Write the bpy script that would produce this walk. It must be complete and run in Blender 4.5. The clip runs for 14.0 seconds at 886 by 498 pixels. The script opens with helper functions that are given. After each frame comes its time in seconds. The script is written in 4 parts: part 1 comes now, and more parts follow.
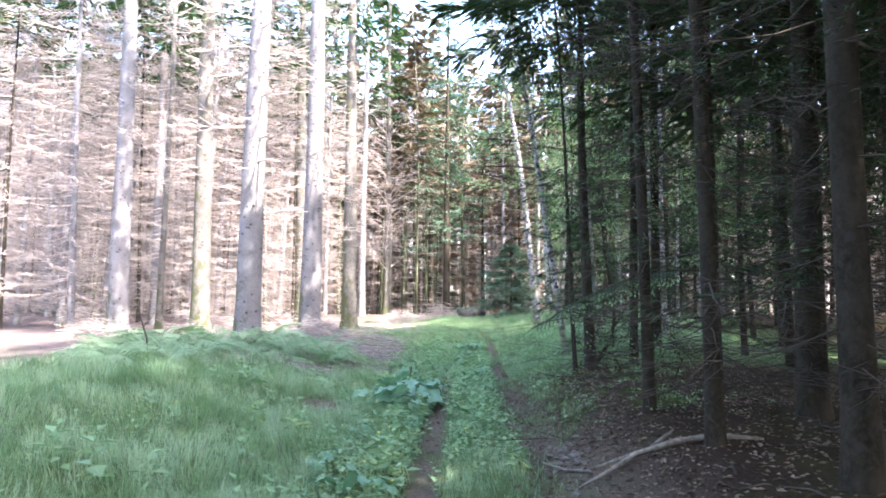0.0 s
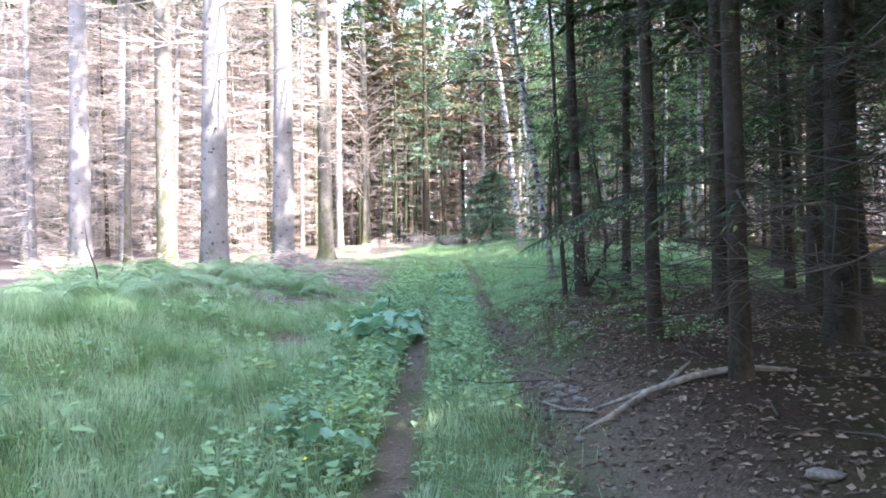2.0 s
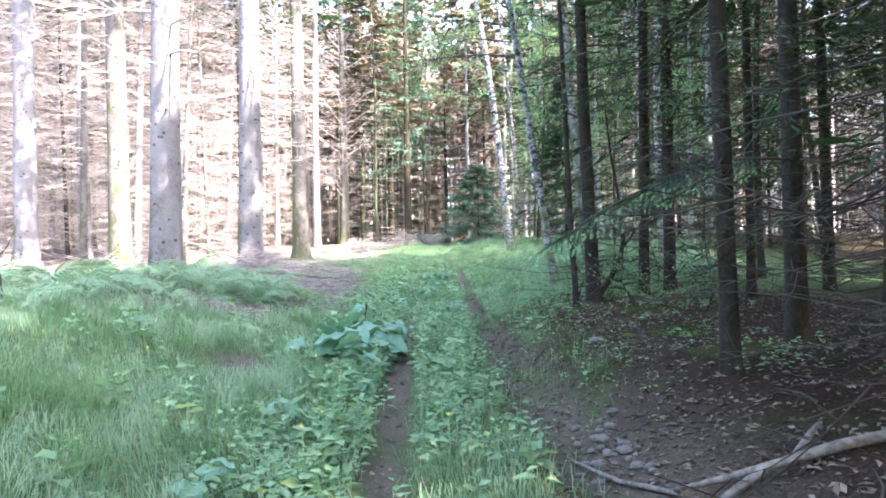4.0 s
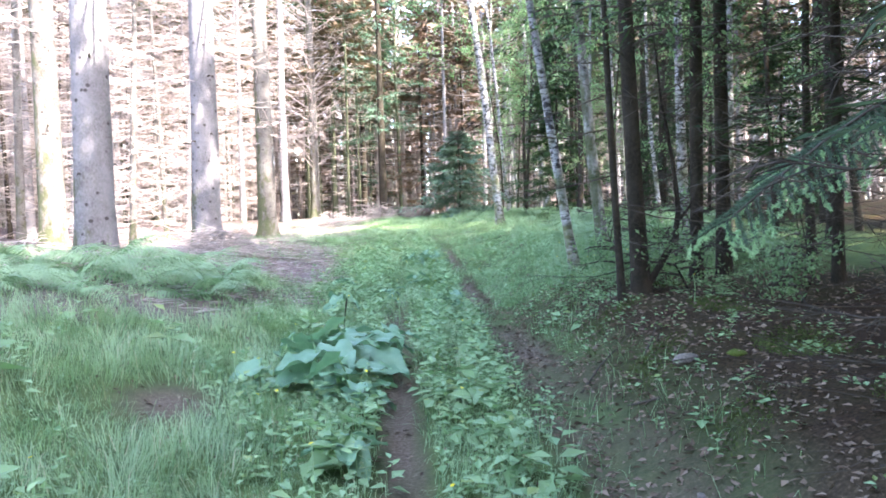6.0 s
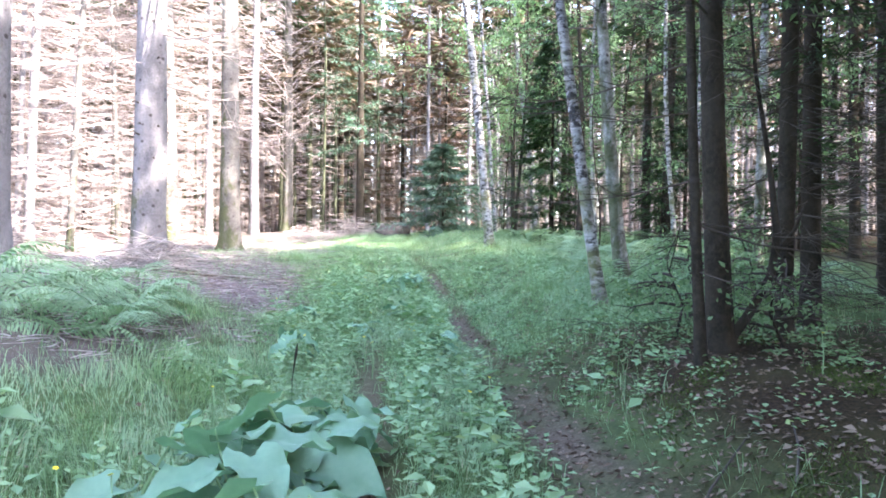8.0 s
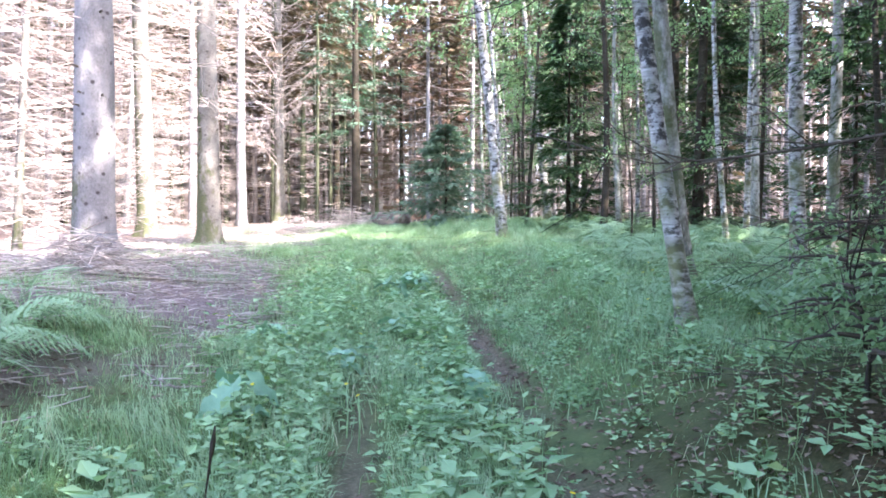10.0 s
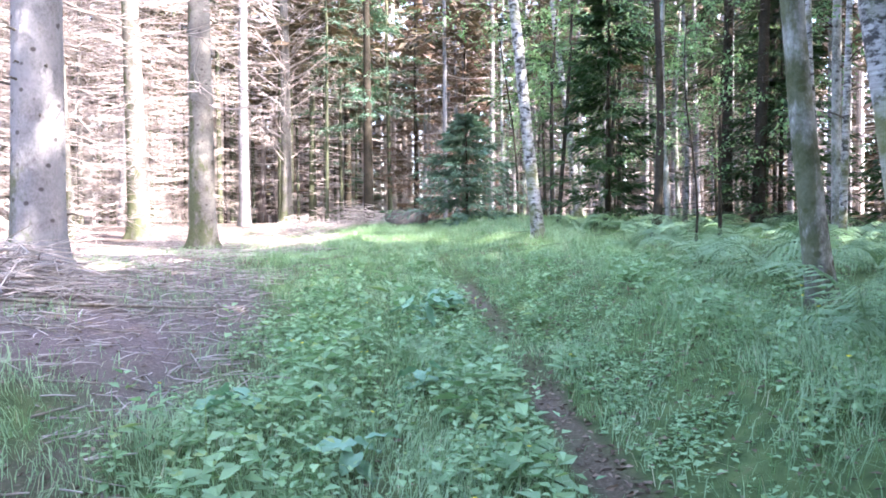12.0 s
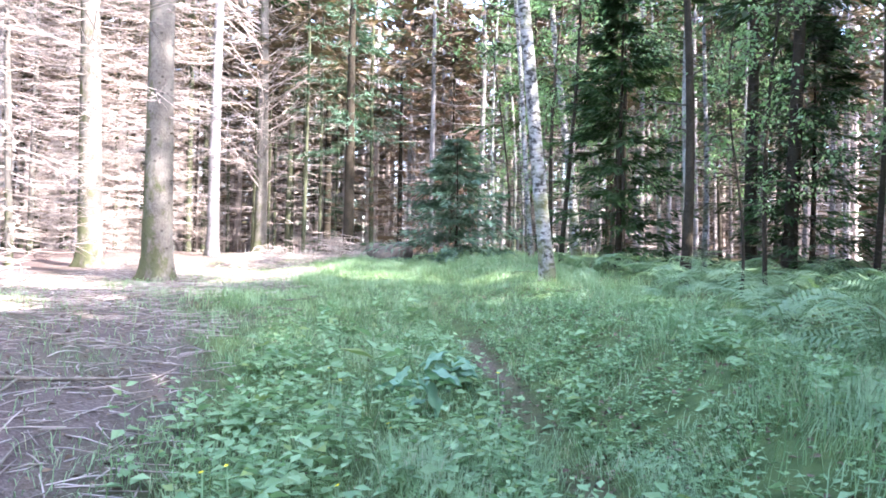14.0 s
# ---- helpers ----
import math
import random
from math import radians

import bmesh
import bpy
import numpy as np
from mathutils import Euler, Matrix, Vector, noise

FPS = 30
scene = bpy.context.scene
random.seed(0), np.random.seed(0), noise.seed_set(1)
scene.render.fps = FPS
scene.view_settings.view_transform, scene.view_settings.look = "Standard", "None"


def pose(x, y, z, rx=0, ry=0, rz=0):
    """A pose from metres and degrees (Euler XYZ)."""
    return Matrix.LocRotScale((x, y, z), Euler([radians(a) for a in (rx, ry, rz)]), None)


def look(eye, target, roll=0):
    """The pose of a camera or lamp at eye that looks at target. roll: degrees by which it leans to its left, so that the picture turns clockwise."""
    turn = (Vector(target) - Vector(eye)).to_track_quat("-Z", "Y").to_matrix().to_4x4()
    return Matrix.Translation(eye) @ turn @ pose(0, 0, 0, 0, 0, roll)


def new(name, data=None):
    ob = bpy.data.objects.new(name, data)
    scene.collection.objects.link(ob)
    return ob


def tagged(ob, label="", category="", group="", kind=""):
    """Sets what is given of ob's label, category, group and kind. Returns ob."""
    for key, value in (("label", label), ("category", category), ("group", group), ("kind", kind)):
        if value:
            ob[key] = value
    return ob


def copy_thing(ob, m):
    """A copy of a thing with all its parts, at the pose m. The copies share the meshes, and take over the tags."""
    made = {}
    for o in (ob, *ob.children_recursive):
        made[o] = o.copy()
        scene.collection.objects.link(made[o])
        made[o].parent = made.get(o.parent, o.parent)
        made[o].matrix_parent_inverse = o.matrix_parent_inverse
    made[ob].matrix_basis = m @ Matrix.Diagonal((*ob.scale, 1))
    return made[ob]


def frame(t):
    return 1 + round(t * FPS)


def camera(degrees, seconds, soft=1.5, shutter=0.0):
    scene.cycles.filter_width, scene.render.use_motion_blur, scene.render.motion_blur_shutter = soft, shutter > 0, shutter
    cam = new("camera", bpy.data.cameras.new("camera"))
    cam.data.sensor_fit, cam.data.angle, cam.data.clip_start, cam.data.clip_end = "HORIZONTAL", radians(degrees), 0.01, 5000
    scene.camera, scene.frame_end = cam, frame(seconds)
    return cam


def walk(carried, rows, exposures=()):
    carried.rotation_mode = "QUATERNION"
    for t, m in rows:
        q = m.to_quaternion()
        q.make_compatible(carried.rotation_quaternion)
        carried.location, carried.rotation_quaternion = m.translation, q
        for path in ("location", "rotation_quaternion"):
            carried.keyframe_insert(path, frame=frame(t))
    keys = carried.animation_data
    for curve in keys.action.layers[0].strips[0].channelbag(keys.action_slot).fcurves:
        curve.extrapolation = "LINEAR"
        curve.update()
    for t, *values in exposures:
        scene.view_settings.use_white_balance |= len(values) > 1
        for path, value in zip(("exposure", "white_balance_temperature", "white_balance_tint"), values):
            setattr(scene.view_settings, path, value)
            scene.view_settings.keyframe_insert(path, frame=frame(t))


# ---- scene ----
cam = camera(60.0, 14.0, soft=1.8)
METRES, EYE, TILT, LEAN, TURN = 17.0, 1.5, 0.0, 0.0, 3.1
ROWS = [
    (0.0, 0.0, 0.0, 0.0, -0.05, 5.66, -0.48),
    (0.5, 0.0012, 0.0061, -0.0007, -0.24, 4.3, 0.19),
    (1.0, 0.0054, 0.0208, -0.0014, 0.05, 1.96, 0.57),
    (1.5, 0.0044, 0.0414, -0.0052, -0.07, -0.09, -0.21),
    (2.0, 0.0016, 0.0666, -0.0042, -1.46, 0.47, 0.71),
    (2.5, 0.0042, 0.0993, -0.0045, -2.38, 0.73, -0.64),
    (3.0, 0.0027, 0.126, -0.0045, -2.89, 0.86, 0.51),
    (5.5, -0.0088, 0.3169, -0.0016, -3.0, -1.19, 1.14),
    (6.0, -0.013, 0.3546, 0.0008, -4.97, -1.7, 1.63),
    (6.5, -0.0109, 0.3968, 0.0014, -5.96, -1.82, 0.54),
    (7.0, -0.0121, 0.4324, 0.0028, -7.6, 0.37, 2.08),
    (7.5, -0.013, 0.4713, 0.0021, -8.24, 0.03, 2.07),
    (8.0, -0.0093, 0.5161, 0.0005, -6.75, -0.21, -0.62),
    (10.5, 0.0031, 0.724, 0.0052, -6.78, -1.08, 0.5),
    (11.0, 0.0015, 0.7668, 0.007, -6.72, -0.86, 0.92),
    (11.5, 0.0026, 0.8043, 0.0069, -6.39, -0.94, 0.73),
    (12.0, 0.0035, 0.8452, 0.0094, -5.82, -1.22, 0.38),
    (12.5, 0.0009, 0.8827, 0.0131, -6.11, -1.1, 0.37),
    (13.0, 0.0045, 0.9223, 0.0135, -6.06, -0.15, 0.12),
    (13.5, 0.0036, 0.9598, 0.0135, -6.3, -0.06, -0.99),
    (14.0, 0.0044, 0.9962, 0.0139, -7.39, 1.33, -1.16),
]
EXPOSURES = [(0.0, 3.85, 6450, 17), (2.0, 4.0, 6400, 16), (5.5, 4.25, 6400, 17), (8.0, 4.25, 6350, 19), (11.0, 4.2, 6200, 20), (14.0, 4.1, 6150, 19)]
walk(cam, [(t, pose(0, 0, EYE, TILT, LEAN, TURN) @ pose(METRES * x, METRES * y, METRES * z, 90 + pitch, roll, yaw)) for t, x, y, z, yaw, pitch, roll in ROWS], EXPOSURES)

# ---- daylight ----
SUN_EL, SUN_AZ = radians(47), radians(-42)   # azimuth from +x, towards the sun
to_sun = Vector((math.cos(SUN_AZ) * math.cos(SUN_EL), math.sin(SUN_AZ) * math.cos(SUN_EL), math.sin(SUN_EL)))
world = bpy.data.worlds.new("sky")
scene.world = world
world.use_nodes = True
wn = world.node_tree.nodes
sky = wn.new("ShaderNodeTexSky")
sky.sky_type, sky.sun_disc = "NISHITA", False
sky.sun_elevation, sky.sun_rotation = SUN_EL, radians(90) - SUN_AZ
sky.air_density, sky.dust_density, sky.ozone_density = 1.0, 2.0, 1.0
wn["Background"].inputs["Strength"].default_value = 0.15
world.node_tree.links.new(sky.outputs[0], wn["Background"].inputs["Color"])
sun = new("sun", bpy.data.lights.new("sun", "SUN"))
sun.data.energy, sun.data.angle, sun.data.color = 2.4, radians(0.53), (1.0, 0.94, 0.86)
sun.matrix_world = look((20, -10, 30), Vector((20, -10, 30)) - to_sun)

# ---- materials ----
rng = np.random.default_rng(7)


def nodes_of(name):
    m = bpy.data.materials.new(name)
    m.use_nodes = True
    nt = m.node_tree
    return m, nt, nt.nodes["Principled BSDF"]


def ramp(nt, fac, stops):
    r = nt.nodes.new("ShaderNodeValToRGB")
    e = r.color_ramp.elements
    while len(e) < len(stops):
        e.new(0.5)
    for el, (p, c) in zip(e, stops):
        el.position, el.color = p, (*c, 1)
    nt.links.new(fac, r.inputs[0])
    return r.outputs[0]


def tex(nt, kind, scale, detail=6.0, stretch=(1, 1, 1), coords="Object", rough=0.6):
    c = nt.nodes.new("ShaderNodeTexCoord")
    mp = nt.nodes.new("ShaderNodeMapping")
    mp.inputs["Scale"].default_value = stretch
    nt.links.new(c.outputs[coords], mp.inputs[0])
    n = nt.nodes.new({"noise": "ShaderNodeTexNoise", "voronoi": "ShaderNodeTexVoronoi", "wave": "ShaderNodeTexWave"}[kind])
    n.inputs["Scale"].default_value = scale
    if kind == "noise":
        n.inputs["Detail"].default_value, n.inputs["Roughness"].default_value = detail, rough
    nt.links.new(mp.outputs[0], n.inputs["Vector"])
    return n.outputs["Distance" if kind == "voronoi" else 0]


def mixc(nt, fac, a, b, mode="MIX"):
    m = nt.nodes.new("ShaderNodeMix")
    m.data_type, m.blend_type = "RGBA", mode
    for v, sock in ((fac, m.inputs[0]), (a, m.inputs[6]), (b, m.inputs[7])):
        if isinstance(v, (int, float)):
            sock.default_value = v
        elif isinstance(v, tuple):
            sock.default_value = (*v, 1)
        else:
            nt.links.new(v, sock)
    return m.outputs[2]


def bump(nt, p, height, strength=0.5, dist=0.02):
    b = nt.nodes.new("ShaderNodeBump")
    b.inputs["Strength"].default_value, b.inputs["Distance"].default_value = strength, dist
    nt.links.new(height, b.inputs["Height"])
    nt.links.new(b.outputs[0], p.inputs["Normal"])


def bark_material(name, dark, mid, light, moss=0.0, scale=14.0, depth=0.015):
    m, nt, p = nodes_of(name)
    plates = tex(nt, "voronoi", scale, stretch=(1, 1, 0.7))
    grain = tex(nt, "noise", scale * 2.2, 9, stretch=(1, 1, 0.75), rough=0.75)
    big = tex(nt, "noise", 1.9, 6, rough=0.65)
    col = ramp(nt, grain, [(0.3, dark), (0.5, mid), (0.72, light)])
    col = mixc(nt, 0.1, col, ramp(nt, plates, [(0.0, light), (0.5, mid), (0.85, dark)]), "MIX")
    col = mixc(nt, ramp(nt, big, [(0.42, (0, 0, 0)), (0.62, (0.6, 0.6, 0.6))]), col, light)
    knots = tex(nt, "voronoi", 4.6, stretch=(1, 1, 1.15))
    col = mixc(nt, ramp(nt, knots, [(0.13, (0.85, 0.85, 0.85)), (0.21, (0, 0, 0))]), col, (0.045, 0.038, 0.034))
    if moss:
        patch = tex(nt, "noise", 3.0, 7, stretch=(1, 1, 0.5), rough=0.7)
        xyz = nt.nodes.new("ShaderNodeSeparateXYZ")
        nt.links.new(nt.nodes["Texture Coordinate"].outputs["Object"], xyz.inputs[0])
        lo = nt.nodes.new("ShaderNodeMapRange")
        lo.inputs[1].default_value, lo.inputs[2].default_value, lo.inputs[3].default_value, lo.inputs[4].default_value = 0.0, 3.5, 0.12, -0.06
        nt.links.new(xyz.outputs[2], lo.inputs[0])
        side = nt.nodes.new("ShaderNodeMath")
        side.operation, side.inputs[1].default_value = "MULTIPLY_ADD", -0.35
        nt.links.new(xyz.outputs[0], side.inputs[0])
        nt.links.new(lo.outputs[0], side.inputs[2])
        both = nt.nodes.new("ShaderNodeMath")
        nt.links.new(patch, both.inputs[0])
        nt.links.new(side.outputs[0], both.inputs[1])
        patch = both.outputs[0]
        col = mixc(nt, ramp(nt, patch, [(0.66 - moss * 0.3, (0, 0, 0)), (0.78 - moss * 0.3, (0.8, 0.8, 0.8))]), col,
                   mixc(nt, grain, (0.03, 0.04, 0.014), (0.085, 0.095, 0.036)))
    nt.links.new(col, p.inputs["Base Color"])
    p.inputs["Roughness"].default_value, p.inputs["Specular IOR Level"].default_value = 0.92, 0.12
    h = nt.nodes.new("ShaderNodeMath")
    h.operation = "ADD"
    nt.links.new(grain, h.inputs[0])
    nt.links.new(plates, h.inputs[1])
    bump(nt, p, h.outputs[0], 0.55, depth)
    return m


def birch_material():
    m, nt, p = nodes_of("birch_bark")
    bands = tex(nt, "noise", 4.2, 8, stretch=(1.6, 1.6, 2.6), rough=0.72)
    lines = tex(nt, "noise", 30.0, 4, stretch=(0.12, 0.12, 1.5))
    big = tex(nt, "noise", 2.2, 6, stretch=(1, 1, 0.7))
    col = ramp(nt, lines, [(0.3, (0.15, 0.143, 0.138)), (0.55, (0.32, 0.313, 0.308)), (0.8, (0.5, 0.49, 0.485))])
    col = mixc(nt, ramp(nt, bands, [(0.48, (0, 0, 0)), (0.56, (1, 1, 1))]), col, (0.022, 0.02, 0.018))
    xyz = nt.nodes.new("ShaderNodeSeparateXYZ")
    nt.links.new(nt.nodes["Texture Coordinate"].outputs["Object"], xyz.inputs[0])
    lo = nt.nodes.new("ShaderNodeMapRange")
    lo.inputs[1].default_value, lo.inputs[2].default_value, lo.inputs[3].default_value, lo.inputs[4].default_value = 0.0, 3.0, 0.14, -0.05
    nt.links.new(xyz.outputs[2], lo.inputs[0])
    both = nt.nodes.new("ShaderNodeMath")
    nt.links.new(big, both.inputs[0])
    nt.links.new(lo.outputs[0], both.inputs[1])
    col = mixc(nt, ramp(nt, both.outputs[0], [(0.5, (0, 0, 0)), (0.66, (0.8, 0.8, 0.8))]), col, (0.11, 0.12, 0.04))
    nt.links.new(col, p.inputs["Base Color"])
    p.inputs["Roughness"].default_value = 0.75
    bump(nt, p, bands, 0.5, 0.01)
    return m


def leaf_material(name, dark, light, translucency=0.35, rough=0.55, scale=3.0, old=None, gloss=0.3):
    """Foliage: each leaf has its own tone, light comes through it."""
    m, nt, p = nodes_of(name)
    g = nt.nodes.new("ShaderNodeNewGeometry")
    big = tex(nt, "noise", scale, 3)
    col = mixc(nt, g.outputs["Random Per Island"], dark, light)
    col = mixc(nt, ramp(nt, big, [(0.35, (0, 0, 0)), (0.65, (0.45, 0.45, 0.45))]), col, light)
    if old:
        w = nt.nodes.new("ShaderNodeMath")
        w.operation, w.inputs[1].default_value = "GREATER_THAN", 0.95
        nt.links.new(g.outputs["Random Per Island"], w.inputs[0])
        col = mixc(nt, w.outputs[0], col, old)
    nt.links.new(col, p.inputs["Base Color"])
    p.inputs["Roughness"].default_value = rough
    p.inputs["Specular IOR Level"].default_value = gloss
    if translucency:
        t = nt.nodes.new("ShaderNodeBsdfTranslucent")
        nt.links.new(mixc(nt, 1.0, col, (0.85, 1.0, 0.68), "MULTIPLY"), t.inputs[0])
        mx = nt.nodes.new("ShaderNodeMixShader")
        mx.inputs[0].default_value = translucency
        nt.links.new(p.outputs[0], mx.inputs[1])
        nt.links.new(t.outputs[0], mx.inputs[2])
        nt.links.new(mx.outputs[0], nt.nodes["Material Output"].inputs[0])
    return m


def plain_material(name, dark, light, scale=20.0, rough=0.85, bumps=0.3, island=False):
    m, nt, p = nodes_of(name)
    n = tex(nt, "noise", scale, 7)
    col = ramp(nt, n, [(0.3, dark), (0.7, light)])
    if island:
        g = nt.nodes.new("ShaderNodeNewGeometry")
        col = mixc(nt, 0.7, col, mixc(nt, g.outputs["Random Per Island"], dark, light))
    nt.links.new(col, p.inputs["Base Color"])
    p.inputs["Roughness"].default_value, p.inputs["Specular IOR Level"].default_value = rough, 0.15
    bump(nt, p, n, bumps, 0.01)
    return m


def ground_material():
    m, nt, p = nodes_of("forest_floor")
    a = nt.nodes.new("ShaderNodeVertexColor")
    a.layer_name = "cover"
    sep = nt.nodes.new("ShaderNodeSeparateColor")
    nt.links.new(a.outputs[0], sep.inputs[0])
    fine = tex(nt, "noise", 42, 8, rough=0.7)
    mid = tex(nt, "noise", 6, 6, rough=0.65)
    big = tex(nt, "noise", 0.9, 5)
    flakes = tex(nt, "voronoi", 28)
    # brown leaf litter, taken towards black so the stand's shade is in its colour
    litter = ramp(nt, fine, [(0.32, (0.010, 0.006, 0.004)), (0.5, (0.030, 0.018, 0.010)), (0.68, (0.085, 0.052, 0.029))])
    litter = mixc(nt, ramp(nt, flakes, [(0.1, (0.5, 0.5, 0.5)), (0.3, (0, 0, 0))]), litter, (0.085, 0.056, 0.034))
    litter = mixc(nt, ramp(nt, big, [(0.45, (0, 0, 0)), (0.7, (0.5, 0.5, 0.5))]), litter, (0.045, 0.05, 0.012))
    soil = ramp(nt, fine, [(0.3, (0.055, 0.04, 0.028)), (0.55, (0.135, 0.104, 0.077)), (0.75, (0.27, 0.22, 0.17))])
    turf = ramp(nt, mid, [(0.35, (0.05, 0.085, 0.03)), (0.6, (0.095, 0.14, 0.05)), (0.75, (0.13, 0.12, 0.06))])
    needles = ramp(nt, fine, [(0.3, (0.05, 0.036, 0.032)), (0.5, (0.125, 0.093, 0.085)), (0.7, (0.25, 0.20, 0.187))])
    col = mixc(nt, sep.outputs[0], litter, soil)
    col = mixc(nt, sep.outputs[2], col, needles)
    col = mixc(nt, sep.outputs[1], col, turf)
    nt.links.new(col, p.inputs["Base Color"])
    p.inputs["Roughness"].default_value, p.inputs["Specular IOR Level"].default_value = 0.95, 0.12
    h = nt.nodes.new("ShaderNodeMath")
    h.operation = "ADD"
    nt.links.new(fine, h.inputs[0])
    nt.links.new(mid, h.inputs[1])
    bump(nt, p, h.outputs[0], 0.8, 0.03)
    return m


BARK_GREY = bark_material("spruce_bark_grey", (0.085, 0.077, 0.075), (0.155, 0.145, 0.146), (0.235, 0.225, 0.228), moss=0.22)
BARK_MOSS = bark_material("spruce_bark_mossy", (0.045, 0.04, 0.034), (0.115, 0.103, 0.09), (0.21, 0.193, 0.172), moss=0.55)
# bark set well below its own tone: shade is in the colour
BARK_SHADED = bark_material("shade_darkened_bark", (0.010, 0.008, 0.006), (0.026, 0.021, 0.015), (0.055, 0.046, 0.034))
BIRCH = birch_material()
BIRCH_MOSS = bark_material("mossy_birch_bark", (0.03, 0.027, 0.024), (0.13, 0.13, 0.115), (0.42, 0.42, 0.40), moss=0.5, scale=9)
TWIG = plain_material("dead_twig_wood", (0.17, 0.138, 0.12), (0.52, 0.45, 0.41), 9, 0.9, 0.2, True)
# dead twigs again, toned down to put the wood's shade in their colour
TWIG_SHADED = plain_material("shade_darkened_twig_wood", (0.012, 0.01, 0.008), (0.11, 0.093, 0.074), 9, 0.9, 0.2, True)
WOOD_PALE = plain_material("weathered_wood", (0.085, 0.07, 0.055), (0.29, 0.25, 0.205), 18, 0.85, 0.5)
NEEDLES = leaf_material("spruce_needles", (0.014, 0.034, 0.014), (0.045, 0.09, 0.032), 0.2, 0.5, gloss=0.12)
# duller copy of the needles, with the dark stand's shade in its colour
NEEDLES_SHADED = leaf_material("shaded_spruce_needles", (0.014, 0.028, 0.014), (0.05, 0.08, 0.036), 0.2, 0.6, gloss=0.08)
NEEDLES_BLUE = leaf_material("young_spruce_needles", (0.04, 0.085, 0.055), (0.10, 0.17, 0.11), 0.2, 0.5)
NEEDLES_BROWN = leaf_material("dry_needles", (0.08, 0.05, 0.038), (0.2, 0.13, 0.095), 0.2, 0.8)
NEEDLES_FAR = leaf_material("mixed_needles", (0.035, 0.045, 0.025), (0.17, 0.115, 0.075), 0.2, 0.7)
TIPS = leaf_material("fresh_spruce_tips", (0.26, 0.46, 0.24), (0.4, 0.6, 0.33), 0.3, 0.5)
LEAVES = leaf_material("broad_leaves", (0.095, 0.175, 0.08), (0.225, 0.34, 0.175), 0.45, 0.5)
HERB = leaf_material("herb_leaves", (0.125, 0.235, 0.105), (0.29, 0.43, 0.225), 0.34, 0.5, old=(0.24, 0.32, 0.12))
GRASS = leaf_material("grass_blades", (0.145, 0.24, 0.12), (0.31, 0.43, 0.24), 0.4, 0.5, old=(0.42, 0.41, 0.27))
FERN = leaf_material("fern_fronds", (0.12, 0.21, 0.105), (0.24, 0.35, 0.195), 0.35, 0.55)
DOCK = leaf_material("large_leaf_blades", (0.13, 0.26, 0.155), (0.21, 0.35, 0.22), 0.3, 0.42, 6.0)
LITTER = leaf_material("fallen_leaves", (0.025, 0.016, 0.009), (0.25, 0.19, 0.14), 0.0, 0.8, gloss=0.1)
PETAL = leaf_material("yellow_petals", (0.75, 0.6, 0.02), (0.85, 0.7, 0.05), 0.2, 0.5)
STONE = plain_material("fieldstone", (0.08, 0.07, 0.058), (0.24, 0.21, 0.175), 14, 0.85, 0.5)
MOSS = plain_material("moss", (0.035, 0.06, 0.01), (0.12, 0.15, 0.03), 40, 0.95, 0.9)
EARTH = plain_material("bare_earth", (0.05, 0.042, 0.036), (0.16, 0.135, 0.115), 9, 0.95, 0.8)
MOSS_TUFT = leaf_material("moss_tufts", (0.03, 0.05, 0.012), (0.10, 0.13, 0.035), 0.2, 0.7, gloss=0.1)
FLOOR = ground_material()


# ---- mesh building ----
class Buf:
    """Collects vertices and triangles for one mesh."""

    def __init__(self):
        self.v, self.f, self.n = [], [], 0

    def add(self, v, f):
        v = np.asarray(v, float).reshape(-1, 3)
        self.v.append(v)
        self.f.append(np.asarray(f, int).reshape(-1, 3) + self.n)
        self.n += len(v)

    def mesh(self, name, material, smooth=True):
        me = bpy.data.meshes.new(name)
        v, f = np.concatenate(self.v), np.concatenate(self.f)
        me.vertices.add(len(v))
        me.vertices.foreach_set("co", v.astype(np.float32).ravel())
        me.loops.add(f.size)
        me.polygons.add(len(f))
        me.polygons.foreach_set("loop_start", np.arange(0, f.size, 3, dtype=np.int32))
        me.loops.foreach_set("vertex_index", f.astype(np.int32).ravel())
        me.polygons.foreach_set("use_smooth", np.full(len(f), smooth))
        me.update(calc_edges=True)
        me.materials.append(material)
        return me


def part(name, shape, material, parent=None, label="", smooth=True):
    me = shape.mesh(name, material, smooth) if isinstance(shape, Buf) else shape
    ob = new(name, me)
    if parent is not None:
        ob.parent = parent
    if label:
        tagged(ob, label)
    return ob


